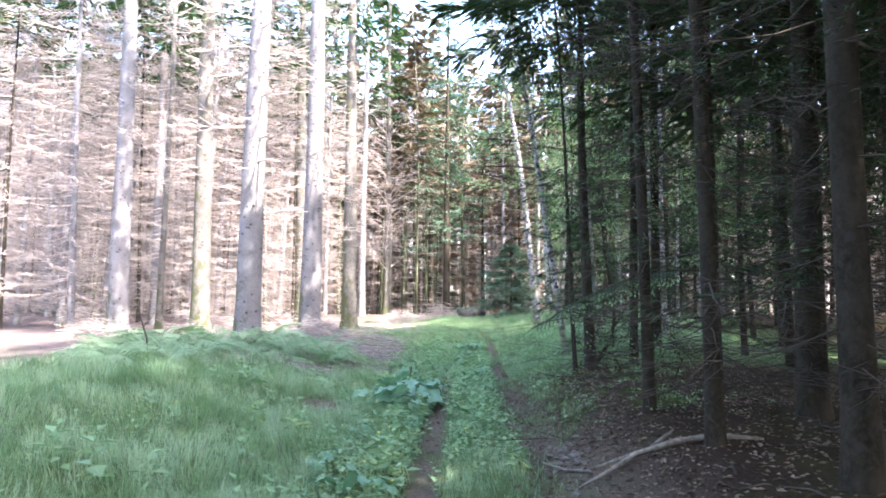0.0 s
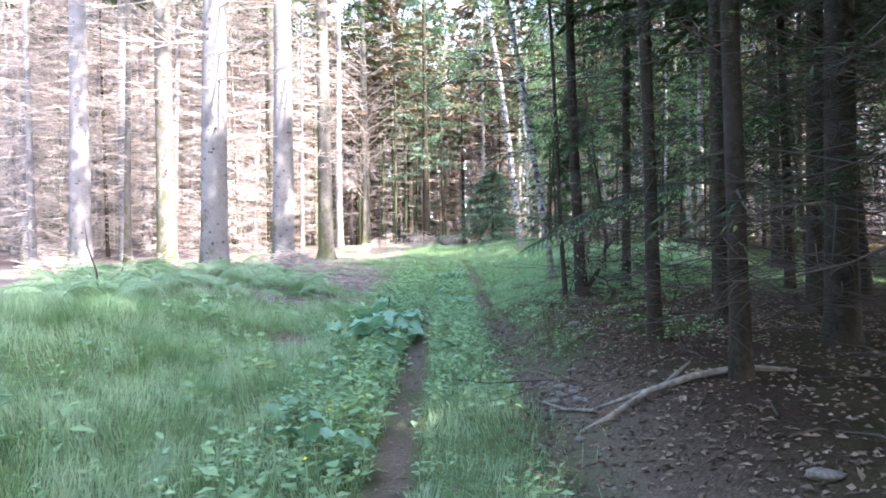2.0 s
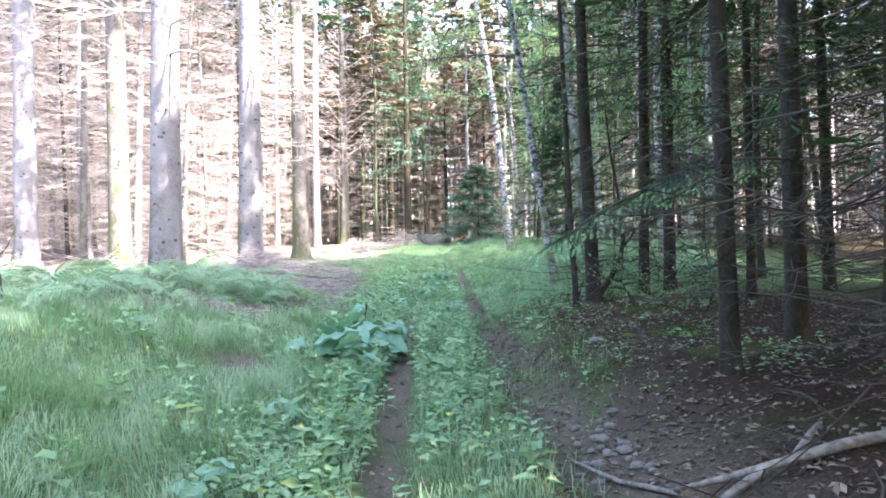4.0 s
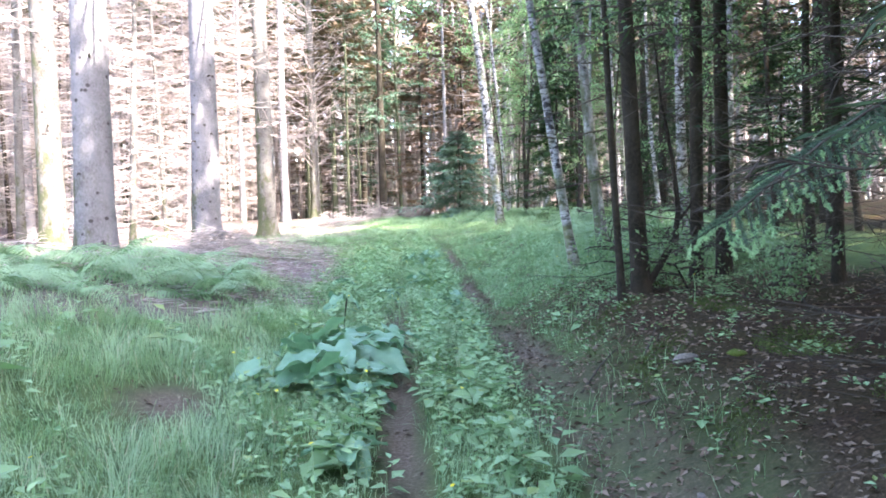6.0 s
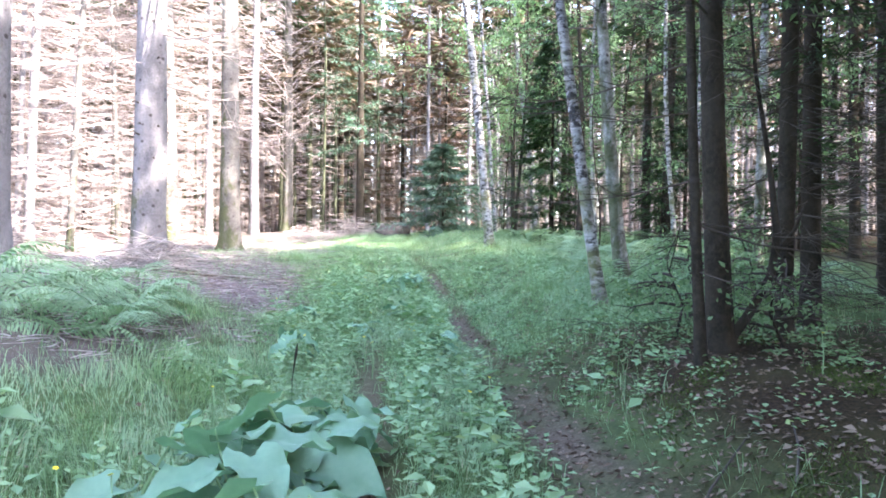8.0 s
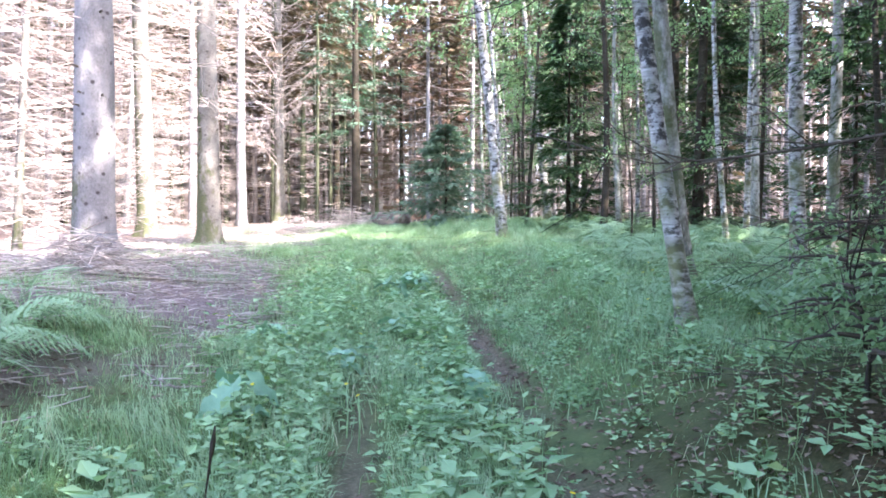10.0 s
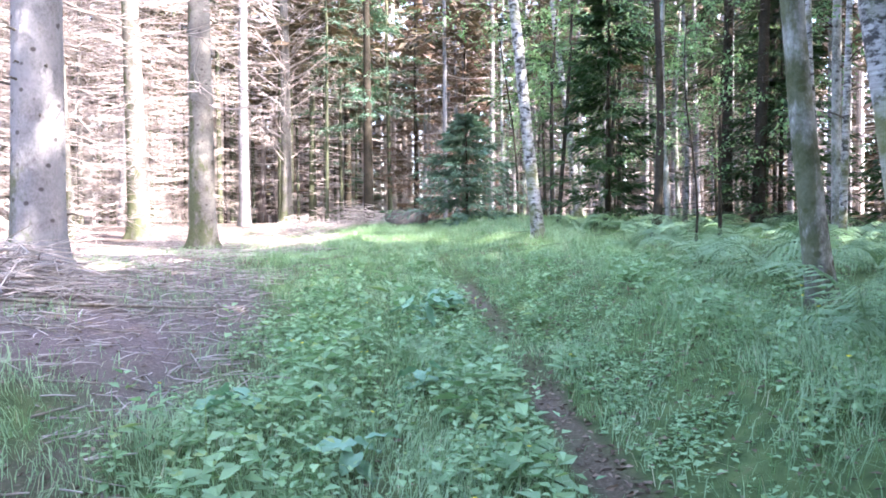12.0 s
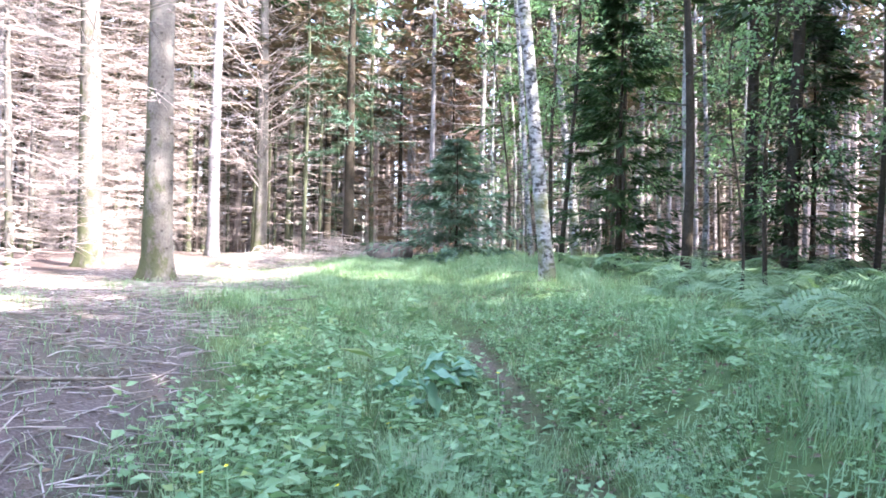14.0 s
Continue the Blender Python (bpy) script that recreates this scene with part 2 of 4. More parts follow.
def tube(buf, pts, radii, sides=6, wobble=0.0, seed=0):
    """A tapered limb along pts, closed at its end."""
    pts, radii = np.asarray(pts, float), np.asarray(radii, float)
    d = np.gradient(pts, axis=0)
    d /= np.linalg.norm(d, axis=1, keepdims=True) + 1e-9
    ref = np.array([1.0, 0, 0]) if abs(d[0, 2]) > 0.7 else np.array([0, 0, 1.0])
    u = np.cross(d, ref)
    u /= np.linalg.norm(u, axis=1, keepdims=True) + 1e-9
    w = np.cross(d, u)
    a = np.arange(sides) * 2 * np.pi / sides
    r = radii[:, None] * np.ones(sides)
    if wobble:
        k = np.random.default_rng(seed)
        r = r * (1 + wobble * k.normal(0, 1, r.shape))
    v = pts[:, None] + r[..., None] * (np.cos(a)[None, :, None] * u[:, None] + np.sin(a)[None, :, None] * w[:, None])
    n = len(pts)
    i, j = np.meshgrid(np.arange(n - 1), np.arange(sides), indexing="ij")
    p, q = i * sides + j, i * sides + (j + 1) % sides
    f = np.stack([np.stack([p, q, q + sides], -1), np.stack([p, q + sides, p + sides], -1)], 2).reshape(-1, 3)
    cap = np.array([[(n - 1) * sides, (n - 1) * sides + k, (n - 1) * sides + k + 1] for k in range(1, sides - 1)])
    buf.add(v.reshape(-1, 3), np.concatenate([f, cap]))


def unit(a):
    return a / (np.linalg.norm(a, axis=-1, keepdims=True) + 1e-9)


def leaves(buf, pos, way, up, length, width, fold=0.25):
    """Many leaves at once: five vertices each, folded on the midrib."""
    pos, way, up = np.asarray(pos, float), unit(np.asarray(way, float)), np.asarray(up, float)
    side = unit(np.cross(way, up))
    nrm = np.cross(side, way)
    L, W = np.asarray(length, float)[:, None], np.asarray(width, float)[:, None]
    mid = pos + way * L * 0.42 - nrm * W * fold * 0.5
    v = np.stack([pos, mid + side * W / 2 + nrm * W * fold, mid, mid - side * W / 2 + nrm * W * fold, pos + way * L - nrm * L * 0.12], 1)
    n = len(pos)
    f = np.array([[0, 2, 1], [2, 4, 1], [0, 3, 2], [2, 3, 4]])[None] + np.arange(n)[:, None, None] * 5
    buf.add(v.reshape(-1, 3), f.reshape(-1, 3))


def sprays(buf, pos, way, up, length, width):
    """Many needle sprays at once: four vertices each, bent across the middle."""
    way = unit(way)
    side = unit(np.cross(way, up))
    nrm = np.cross(side, way)
    L, W = length[:, None], width[:, None]
    mid = pos + way * L * 0.45 + nrm * L * 0.06
    v = np.stack([pos, mid + side * W / 2, mid - side * W / 2, pos + way * L], 1)
    f = np.array([[0, 2, 1], [1, 2, 3]])[None] + np.arange(len(pos))[:, None, None] * 4
    buf.add(v.reshape(-1, 3), f.reshape(-1, 3))


def blades(buf, pos, height, lean, heading, width):
    """Many grass blades, each bent over towards its heading."""
    n = len(pos)
    h = np.stack([np.cos(heading), np.sin(heading), 0 * heading], 1)
    s = np.stack([-np.sin(heading), np.cos(heading), 0 * heading], 1) * (width / 2)[:, None]
    z = np.array([0, 0, 1.0])
    m = pos + z * (height * 0.6)[:, None] + h * (height * lean * 0.35)[:, None]
    t = pos + z * (height * (1 - 0.35 * lean))[:, None] + h * (height * lean)[:, None]
    v = np.stack([pos - s, pos + s, m + s * 0.8, m - s * 0.8, t], 1)
    f = np.array([[0, 1, 2], [0, 2, 3], [3, 2, 4]])[None] + np.arange(n)[:, None, None] * 5
    buf.add(v.reshape(-1, 3), f.reshape(-1, 3))


def empty(name, x, y, z, label, category, group=""):
    e = new(name)
    e.location = (x, y, z)
    e.empty_display_size = 0.2
    return tagged(e, label, category, group)


# ---- ground ----
def step(a, b, x):
    t = np.clip((x - a) / (b - a), 0, 1)
    return t * t * (3 - 2 * t)


def trail(y):
    """The middle line between the two wheel ruts."""
    return np.interp(y, [0, 6, 12, 18, 22, 26, 32, 43], [0.1, 0.1, -0.1, -0.27, -0.35, -0.5, -0.95, -0.8])


def ripple(x, y):
    return (np.sin(1.7 * x + 0.6 * y) * np.cos(1.3 * y - 0.8 * x) * 0.03 + np.sin(4.1 * x - 1.1 * y + 2) * np.sin(3.7 * y + 0.7 * x) * 0.014
            + np.sin(9.3 * x + 2.2 * y) * np.sin(8.1 * y - 3.3 * x) * 0.006)


def ground(x, y):
    x, y = np.asarray(x, float), np.asarray(y, float)
    T = np.interp(y, [0, 6, 10, 14, 18, 22, 26, 30, 36, 44, 60, 100], [0, 0.02, 0.08, 0.16, 0.3, 0.55, 0.9, 1.25, 1.6, 2.0, 2.3, 2.6])
    left = np.interp(y, [-5, 10, 18, 24, 30, 35, 42, 50], [0.5, 0.75, 0.75, 0.35, -0.05, -0.3, -0.35, 0])
    right = np.interp(y, [0, 6.5, 9, 12, 14, 18, 22, 30, 44], [0.45, 0.42, 0.52, 0.42, 0.5, 0.47, 0.42, 0.2, 0.25])
    z = T + left * step(-1.2, -5, x) + right * step(0.6, 1.9, x)
    c = trail(y)
    near = step(40, 30, y)
    z = z - near * 0.05 * (np.exp(-((x - c + 0.62) / 0.16) ** 2) + np.exp(-((x - c - 0.6) / 0.2) ** 2))
    return z + ripple(x, y) * step(60, 45, np.abs(y)) * step(40, 20, np.abs(x))


def cover(x, y):
    """How much bare soil, turf and needle litter lies at a place."""
    c = trail(y)
    wave = 0.25 * np.sin(2.1 * x + 1.3 * y) + 0.2 * np.sin(1.1 * y - 2.7 * x + 1) + 0.15 * np.sin(5.2 * x + 4.4 * y)
    rut_l = np.exp(-((x - c + 0.62 + 0.06 * wave) / 0.17) ** 4) * step(24, 12, y) * np.clip(0.9 + 0.9 * wave, 0.3, 1)
    rut_r = np.exp(-((x - c - 0.68 + 0.12 * wave) / (0.26 + 0.12 * np.exp(-((y - 12) / 3.5) ** 2) - 0.1 * step(15, 20, y))) ** 4) * step(31, 25, y) * np.clip(0.65 + 1.1 * wave, 0.15, 1)
    mud = np.exp(-((x - 0.95) / 0.5) ** 2) * step(11, 7.5, y) * 0.8
    bare = np.clip(np.maximum(np.maximum(rut_l, rut_r), mud), 0, 1)
    lit_left = np.maximum(step(-1.7, -2.6, x + 0.5 * wave + 2.4 * step(23, 29, y)) * step(16.0, 19.0, y + 1.2 * wave + 0.3 * (x + 3)), 0.9 * step(12.2, 13.8, y + wave - 1.0 * (x + 4.4)) * step(-2.3, -3.0, x + 0.5 * wave))
    lit_far = step(-6.0, -9, x)
    needle = np.clip(np.maximum(lit_left, lit_far) * (0.9 + 0.3 * wave), 0, 1)
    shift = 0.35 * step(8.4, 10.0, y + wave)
    # right bank under the stand: no turf, so the shade-darkened litter shows
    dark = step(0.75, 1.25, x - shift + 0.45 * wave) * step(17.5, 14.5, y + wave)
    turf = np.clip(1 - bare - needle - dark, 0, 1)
    turf = turf * (1 - 0.7 * step(c + 0.7, c + 1.0, x + 0.2 * wave) * step(8.5, 10, y) * step(18, 15.5, y) * np.clip(0.8 - 1.2 * wave, 0.2, 1))
    turf = np.maximum(turf, step(0.0, 0.5, x) * step(17, 20, y) * (1 - bare) * np.clip(0.7 + 0.9 * wave, 0.1, 1)) * (1 - step(8.5, 12, np.abs(x)))
    patch = np.exp(-(((x + 2.4) / 0.35) ** 2 + ((y - 11.6) / 0.5) ** 2))
    tuft = np.clip(1.6 * np.exp(-(((x + 3.2) / 0.7) ** 2 + ((y - 18.5) / 1.0) ** 2)) + 1.5 * np.exp(-(((x + 3.0) / 0.9) ** 2 + ((y - 29.0) / 2.2) ** 2)) + 0.4 * wave - 0.25, 0, 1)
    needle = needle * (1 - tuft)
    turf = np.maximum(turf, tuft)
    return np.clip(bare + patch, 0, 1), np.clip(turf - patch, 0, 1), needle


def axis(lo, hi, fine, far, grow):
    a = list(np.arange(lo, hi, fine))
    d = fine
    while a[-1] < far:
        d *= grow
        a.append(a[-1] + d)
    d, b = fine, [lo]
    while b[-1] > -far:
        d *= grow
        b.append(b[-1] - d)
    return np.array(b[:0:-1] + a)


gx, gy = axis(-6.5, 6.5, 0.09, 900, 1.18), axis(1.0, 34, 0.11, 900, 1.18)
GX, GY = np.meshgrid(gx, gy)
gb = Buf()
ii, jj = np.meshgrid(np.arange(len(gy) - 1), np.arange(len(gx) - 1), indexing="ij")
q = (ii * len(gx) + jj).ravel()
gb.add(np.stack([GX, GY, ground(GX, GY)], -1), np.concatenate([np.stack([q, q + 1, q + len(gx) + 1], 1), np.stack([q, q + len(gx) + 1, q + len(gx)], 1)]))
gme = gb.mesh("ground", FLOOR)
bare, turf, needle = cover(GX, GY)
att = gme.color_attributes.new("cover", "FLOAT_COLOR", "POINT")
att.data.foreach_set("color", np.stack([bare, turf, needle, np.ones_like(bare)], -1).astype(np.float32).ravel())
tagged(new("ground", gme), "uneven forest floor with two muddy wheel ruts, turf and needle litter", "ground", kind="structure")


# ---- trees ----
def trunk_buf(height, d, lean=(0, 0), bend=0.0, sides=12, flare=0.35, seed=0, top=0.15, sub=22):
    k = np.random.default_rng(seed)
    z = np.concatenate([[-0.25, 0, 0.12, 0.3, 0.6], np.linspace(1.0, height, sub)])
    s = z / height
    ph, ph2 = k.uniform(0, 6.3, 2)
    x = lean[0] * z + bend * np.sin(s * 5 + ph) - bend * np.sin(ph)
    y = lean[1] * z + bend * np.sin(s * 4 + ph2) - bend * np.sin(ph2)
    r = d / 2 * (1 - (1 - top) * np.clip(s, 0, 1)) * (1 + flare * np.exp(-np.clip(z, 0, 9) / 0.28))
    b = Buf()
    pts = np.stack([x, y, z], 1)
    tube(b, pts, r, sides, 0.02, seed)
    if flare > 0.3:
        v = b.v[0].reshape(len(z), sides, 3)
        lobes = 1 + 0.16 * np.cos(np.arange(sides) * 2 * np.pi / sides * 5 + ph)
        for i in range(5):
            c = pts[i]
            amt = 1 + (lobes - 1) * math.exp(-max(z[i], 0) / 0.25)
            v[i, :, :2] = c[:2] + (v[i, :, :2] - c[:2]) * amt[:, None]
    return b, pts, r


def at_height(pts, r, z):
    return np.array([np.interp(z, pts[:, 2], pts[:, 0]), np.interp(z, pts[:, 2], pts[:, 1]), z]), np.interp(z, pts[:, 2], r)


def dead_branch(k, pts, r, z, length, droop, twigs, thick, rise=0.0, fine=True):
    """One bare side branch with forked twigs."""
    b = Buf()
    c, rr = at_height(pts, r, z)
    a = k.uniform(0, 2 * np.pi)
    L = length * k.uniform(0.4, 1.15)
    m = 6 if fine else 4
    s = np.linspace(0, 1, m)
    out = np.array([math.cos(a), math.sin(a), 0])
    sd = np.array([-out[1], out[0], 0])
    curve = k.normal(0, 0.12)
    sag = k.uniform(0.4, 1.6) * droop
    p = c + out * (rr * 0.8 + L * s)[:, None] + sd * (curve * L * s ** 2)[:, None]
    p[:, 2] += L * (rise * s - sag * s + sag * 0.75 * s ** 2.5) + k.normal(0, 0.012, m) * L
    t = thick * k.uniform(0.6, 1.2)
    tube(b, p, t * (1 - 0.8 * s), 3)
    for j in range(twigs):
        u = k.uniform(0.2, 0.98)
        o = np.array([np.interp(u, s, p[:, q]) for q in range(3)])
        w = out * k.uniform(0.4, 1) + sd * k.choice([-1, 1]) * k.uniform(0.4, 1.0) + np.array([0, 0, k.uniform(-0.6, 0.45)])
        l = L * k.uniform(0.15, 0.45)
        e = o + w * l
        if fine:
            tube(b, [o, (o + e) / 2 + k.normal(0, 0.06, 3) * l, e], [t * 0.45, t * 0.3, t * 0.12], 3)
        else:
            tube(b, [o, e], [t * 0.5, t * 0.2], 3)
    return b


def branch_levels(k, z0, z1, n):
    return z0 + (z1 - z0) * (np.arange(n) + k.uniform(0, 1, n)) / n


def dead_branches(pts, r, z0, z1, n, length, seed, droop=0.25, twigs=3, thick=0.016):
    """All the bare branches of a tree that stands far off, in one mesh."""
    k = np.random.default_rng(seed)
    b = Buf()
    for z in branch_levels(k, z0, z1, n):
        one = dead_branch(k, pts, r, z, length, droop, twigs, thick, 0.0, False)
        for v, f in zip(one.v, one.f):
            b.v.append(v)
            b.f.append(f + b.n)
        b.n += one.n
    return b


def add_branches(t, pts, r, z0, z1, n, length, seed, material, droop=0.25, twigs=6, thick=0.018, rise=0.0, label=""):
    """The bare branches of a near tree, each a part of its own."""
    k = np.random.default_rng(seed)
    for z in branch_levels(k, z0, z1, n):
        part("dead_branch", dead_branch(k, pts, r, z, length, droop, twigs, thick, rise), material, t, label)


def crown_sprays(pts, r, z0, z1, n, length, seed, count=34, size=0.28, droop=0.3, power=0.75, fat=0.3):
    """Living spruce branches: drooping sprays along both sides of each branch."""
    k = np.random.default_rng(seed)
    z = z0 + (z1 - z0) * (np.arange(n) + k.uniform(0, 1, n)) / n
    L = length * np.clip(1.06 - (z - z0) / (z1 - z0), 0.05, 1) ** power * k.uniform(0.6, 1.15, n)
    a = k.uniform(0, 2 * np.pi, n)
    c = np.stack([np.interp(z, pts[:, 2], pts[:, 0]), np.interp(z, pts[:, 2], pts[:, 1]), z], 1)
    out = np.stack([np.cos(a), np.sin(a), 0 * a], 1)
    sd = np.stack([-np.sin(a), np.cos(a), 0 * a], 1)
    u = k.uniform(0.15, 1.0, (n, count))
    sag = droop * (u - 0.55 * u ** 2.2)
    base = c[:, None] + out[:, None] * (L[:, None] * u)[..., None]
    base[..., 2] -= sag * L[:, None]
    g = k.choice([-1.0, 1.0], (n, count)) * (1.05 - 0.75 * u)
    way = out[:, None] * k.uniform(0.5, 1.1, (n, count, 1)) + sd[:, None] * (g * k.uniform(0.5, 1.3, (n, count)))[..., None]
    way[..., 2] += k.uniform(-0.65, 0.12, (n, count))
    base += unit(way) * k.uniform(0, 0.25, (n, count, 1)) * (L[:, None, None] * 0.6)
    b = Buf()
    m = n * count
    sprays(b, base.reshape(m, 3), way.reshape(m, 3), np.array([0, 0, 1.0]) + k.normal(0, 0.45, (m, 3)), size * k.uniform(0.6, 1.4, m), size * fat * k.uniform(0.7, 1.3, m))
    return b


def leaf_crown(pts, r, z0, z1, n, length, seed, per=60, size=0.07, rise=0.35):
    """Leafy boughs of a broadleaf tree: limbs in one mesh, leaves in another."""
    k = np.random.default_rng(seed)
    limbs, b = [], Buf()
    for i in range(n):
        z = z0 + (z1 - z0) * (i + k.uniform(0, 1)) / n
        c, rr = at_height(pts, r, z)
        a = k.uniform(0, 2 * np.pi)
        L = length * k.uniform(0.5, 1.1) * (1 - 0.5 * i / n)
        s = np.linspace(0, 1, 6)
        out = np.array([math.cos(a), math.sin(a), 0])
        p = c + out * (L * s)[:, None] + np.stack([k.normal(0, 0.04, 6) * L, k.normal(0, 0.04, 6) * L, L * (rise * s - 0.35 * s ** 2)], 1)
        p[0] = c
        limb_buf = Buf()
        limbs.append(limb_buf)
        tube(limb_buf, p, 0.017 * (1 - 0.8 * s), 4)
        for j in range(4):
            u0 = k.uniform(0.3, 0.9)
            o = np.array([np.interp(u0, s, p[:, m]) for m in range(3)])
            w = out * 0.6 + k.normal(0, 0.6, 3)
            e = o + unit(w) * L * 0.3
            tube(limb_buf, [o, (o + e) / 2, e], [0.006, 0.004, 0.002], 3)
            m = per // 5
            q = o + (e - o) * k.uniform(0.1, 1.1, (m, 1)) + k.normal(0, 0.09, (m, 3))
            leaves(b, q, k.normal(0, 1, (m, 3)) + [0, 0, -0.3], np.array([0, 0, 1.0]) + k.normal(0, 0.4, (m, 3)), size * k.uniform(0.6, 1.3, m), size * 0.6 * k.uniform(0.7, 1.2, m))
        m = per // 5
        uu = k.uniform(0.3, 1.05, m)
        q = np.stack([np.interp(uu, s, p[:, d]) for d in range(3)], 1) + k.normal(0, 0.1, (m, 3))
        leaves(b, q, k.normal(0, 1, (m, 3)), np.array([0, 0, 1.0]) + k.normal(0, 0.4, (m, 3)), size * k.uniform(0.6, 1.3, m), size * 0.6 * k.uniform(0.7, 1.2, m))
    return limbs, b


def gz(x, y):
    return float(ground(x, y))


def old_spruce(x, y, d, seed, label, bark, branch_from=5.0, lean=(0, 0), height=24.0, boughs=40, rise=0.0, thick=0.022):
    t = empty("spruce_tree", x, y, gz(x, y), label, "tree", "tall spruces beside the track")
    b, pts, r = trunk_buf(height, d, lean, 0.06, 18, 0.42, seed, 0.3, 26)
    part("trunk", b, bark, t)
    add_branches(t, pts, r, branch_from, 14, boughs, 2.4, seed + 1, TWIG, 0.24, 12, thick, rise)
    k = np.random.default_rng(seed + 5)
    for i in range(12):
        z = k.uniform(0.8, branch_from + 2)
        c, rr = at_height(pts, r, z)
        a = k.uniform(0, 6.28)
        o = np.array([math.cos(a), math.sin(a), 0.15])
        s = Buf()
        l = k.uniform(0.06, 0.22)
        tube(s, [c + o * rr * 0.9, c + o * (rr + l * 0.6), c + o * (rr + l) + [0, 0, -0.04]], [0.022, 0.016, 0.008], 5)
        part("branch_stub", s, TWIG_SHADED, t)
    part("crown", crown_sprays(pts, r, 13, height, 46, 2.6, seed + 2, 26, 0.5), NEEDLES, t)
    return t


OLD = [(-5.88, 18.89, 0.64, BARK_GREY, 4.2, (0.004, 0), "thick grey-barked spruce trunk with knots, standing beside ferns"),
       (-9.25, 24.66, 0.62, BARK_MOSS, 4.5, (0, 0), "tall sunlit spruce trunk on the needle-strewn bank"),
       (-13.0, 26.7, 0.72, BARK_GREY, 5.0, (0, 0), "broad spruce trunk bleached by full sun"),
       (-17.0, 39.0, 0.6, BARK_GREY, 4.0, (0, 0), "sunlit spruce among bare dead branches"),
       (-14.0, 32.5, 0.3, BARK_MOSS, 3.0, (0, 0), "slim sunlit spruce among bare dead branches"),
       (-5.75, 25.1, 0.7, BARK_GREY, 3.6, (0.004, 0), "thick grey spruce trunk above a heap of brush"),
       (-6.35, 35.9, 0.72, BARK_MOSS, 3.2, (0.0, 0), "thick spruce trunk with mossy roots"),
       (-9.9, 41.2, 0.72, BARK_MOSS, 2.4, (-0.012, 0), "moss-covered spruce trunk with spreading roots"),
       (-7.0, 55.0, 0.62, BARK_MOSS, 3.2, (0, 0), "mossy spruce with upswept dead limbs"),
       (-7.7, 48.0, 0.48, BARK_GREY, 4.0, (0, 0), "grey spruce trunk among bare branches")]
for i, (x, y, d, bark, bf, ln, lab) in enumerate(OLD):
    old_spruce(x, y, d, 40 + 9 * i, lab, bark, bf, ln, boughs=60 if i == 8 else 52, rise=0.85 if i == 8 else 0.0, thick=0.05 if i == 8 else 0.022)


def forest_spruce(name, label, d, height, dead, live, seed, bark, twig, needles, group, thick=0.02, low=None):
    """One pattern tree for the stand, of which copies are set out."""
    t = empty(name, 0, 0, 0, label, "tree", group)
    b, pts, r = trunk_buf(height, d, (0, 0), 0.05, 7, 0.3, seed, 0.2, 10)
    part("trunk", b, bark, t)
    z0, z1, n, L, tw, dr = dead
    tagged(part("deadwood", dead_branches(pts, r, z0, z1, n, L, seed + 1, dr, tw, thick), twig, t), kind="stuff")
    z0, z1, n, L, sp, size = live
    cb = crown_sprays(pts, r, z0, z1, n, L, seed + 2, sp, size, 0.3, 0.75, 0.2)
    if low:
        z0, z1, n, L, sp, size = low
        lb = crown_sprays(pts, r, z0, z1, n, L, seed + 3, sp, size, 0.32, 0.0, 0.13)
        cb.add(lb.v[0], lb.f[0])
    part("crown", cb, needles, t)
    return t


def set_out(patterns, spots, k, smin=0.85, smax=1.15):
    """Places each pattern once and copies it to the other spots."""
    used = set()
    for i, (x, y) in enumerate(spots):
        j = int(k.integers(len(patterns)))
        p = patterns[j]
        s = k.uniform(smin, smax)
        m = pose(x, y, gz(x, y) - 0.03, k.normal(0, 1.2), k.normal(0, 1.2), k.uniform(0, 360))
        if j not in used:
            used.add(j)
            p.matrix_basis = m @ Matrix.Scale(s, 4)
        else:
            o = copy_thing(p, m)
            o.scale = (s, s, s)


def scatter(x0, x1, y0, y1, gap, keep, k, taken, clear):
    out = []
    for x in np.arange(x0, x1, gap):
        for y in np.arange(y0, y1, gap):
            p = (x + k.uniform(-0.45, 0.45) * gap, y + k.uniform(-0.45, 0.45) * gap)
            if keep(*p) and all((p[0] - a) ** 2 + (p[1] - b) ** 2 > clear ** 2 for a, b in taken):
                out.append(p)
    return out


kf = np.random.default_rng(3)
known = [(o[0], o[1]) for o in OLD]
stand = [forest_spruce("spruce_tree", "slim spruce with bare dead branches in a sunlit stand", d, h, (0.5, 18, n + 80, 2.7, 11, 0.22), (13.5, h, 40, 2.2, 30, 0.5), sd, bk, TWIG, NEEDLES, "spruce stand", 0.024)
         for d, h, n, sd, bk in ((0.3, 23, 84, 301, BARK_GREY), (0.24, 21, 90, 311, BARK_MOSS), (0.36, 25, 80, 321, BARK_GREY), (0.2, 20, 86, 331, BARK_SHADED))]
spots = scatter(-46, -7.5, 26, 58, 3.9, lambda x, y: y > 22 - 0.75 * (x + 8) * 0.9 and abs(x) < 0.62 * y + 4, kf, known, 2.2)
set_out(stand, spots, kf)

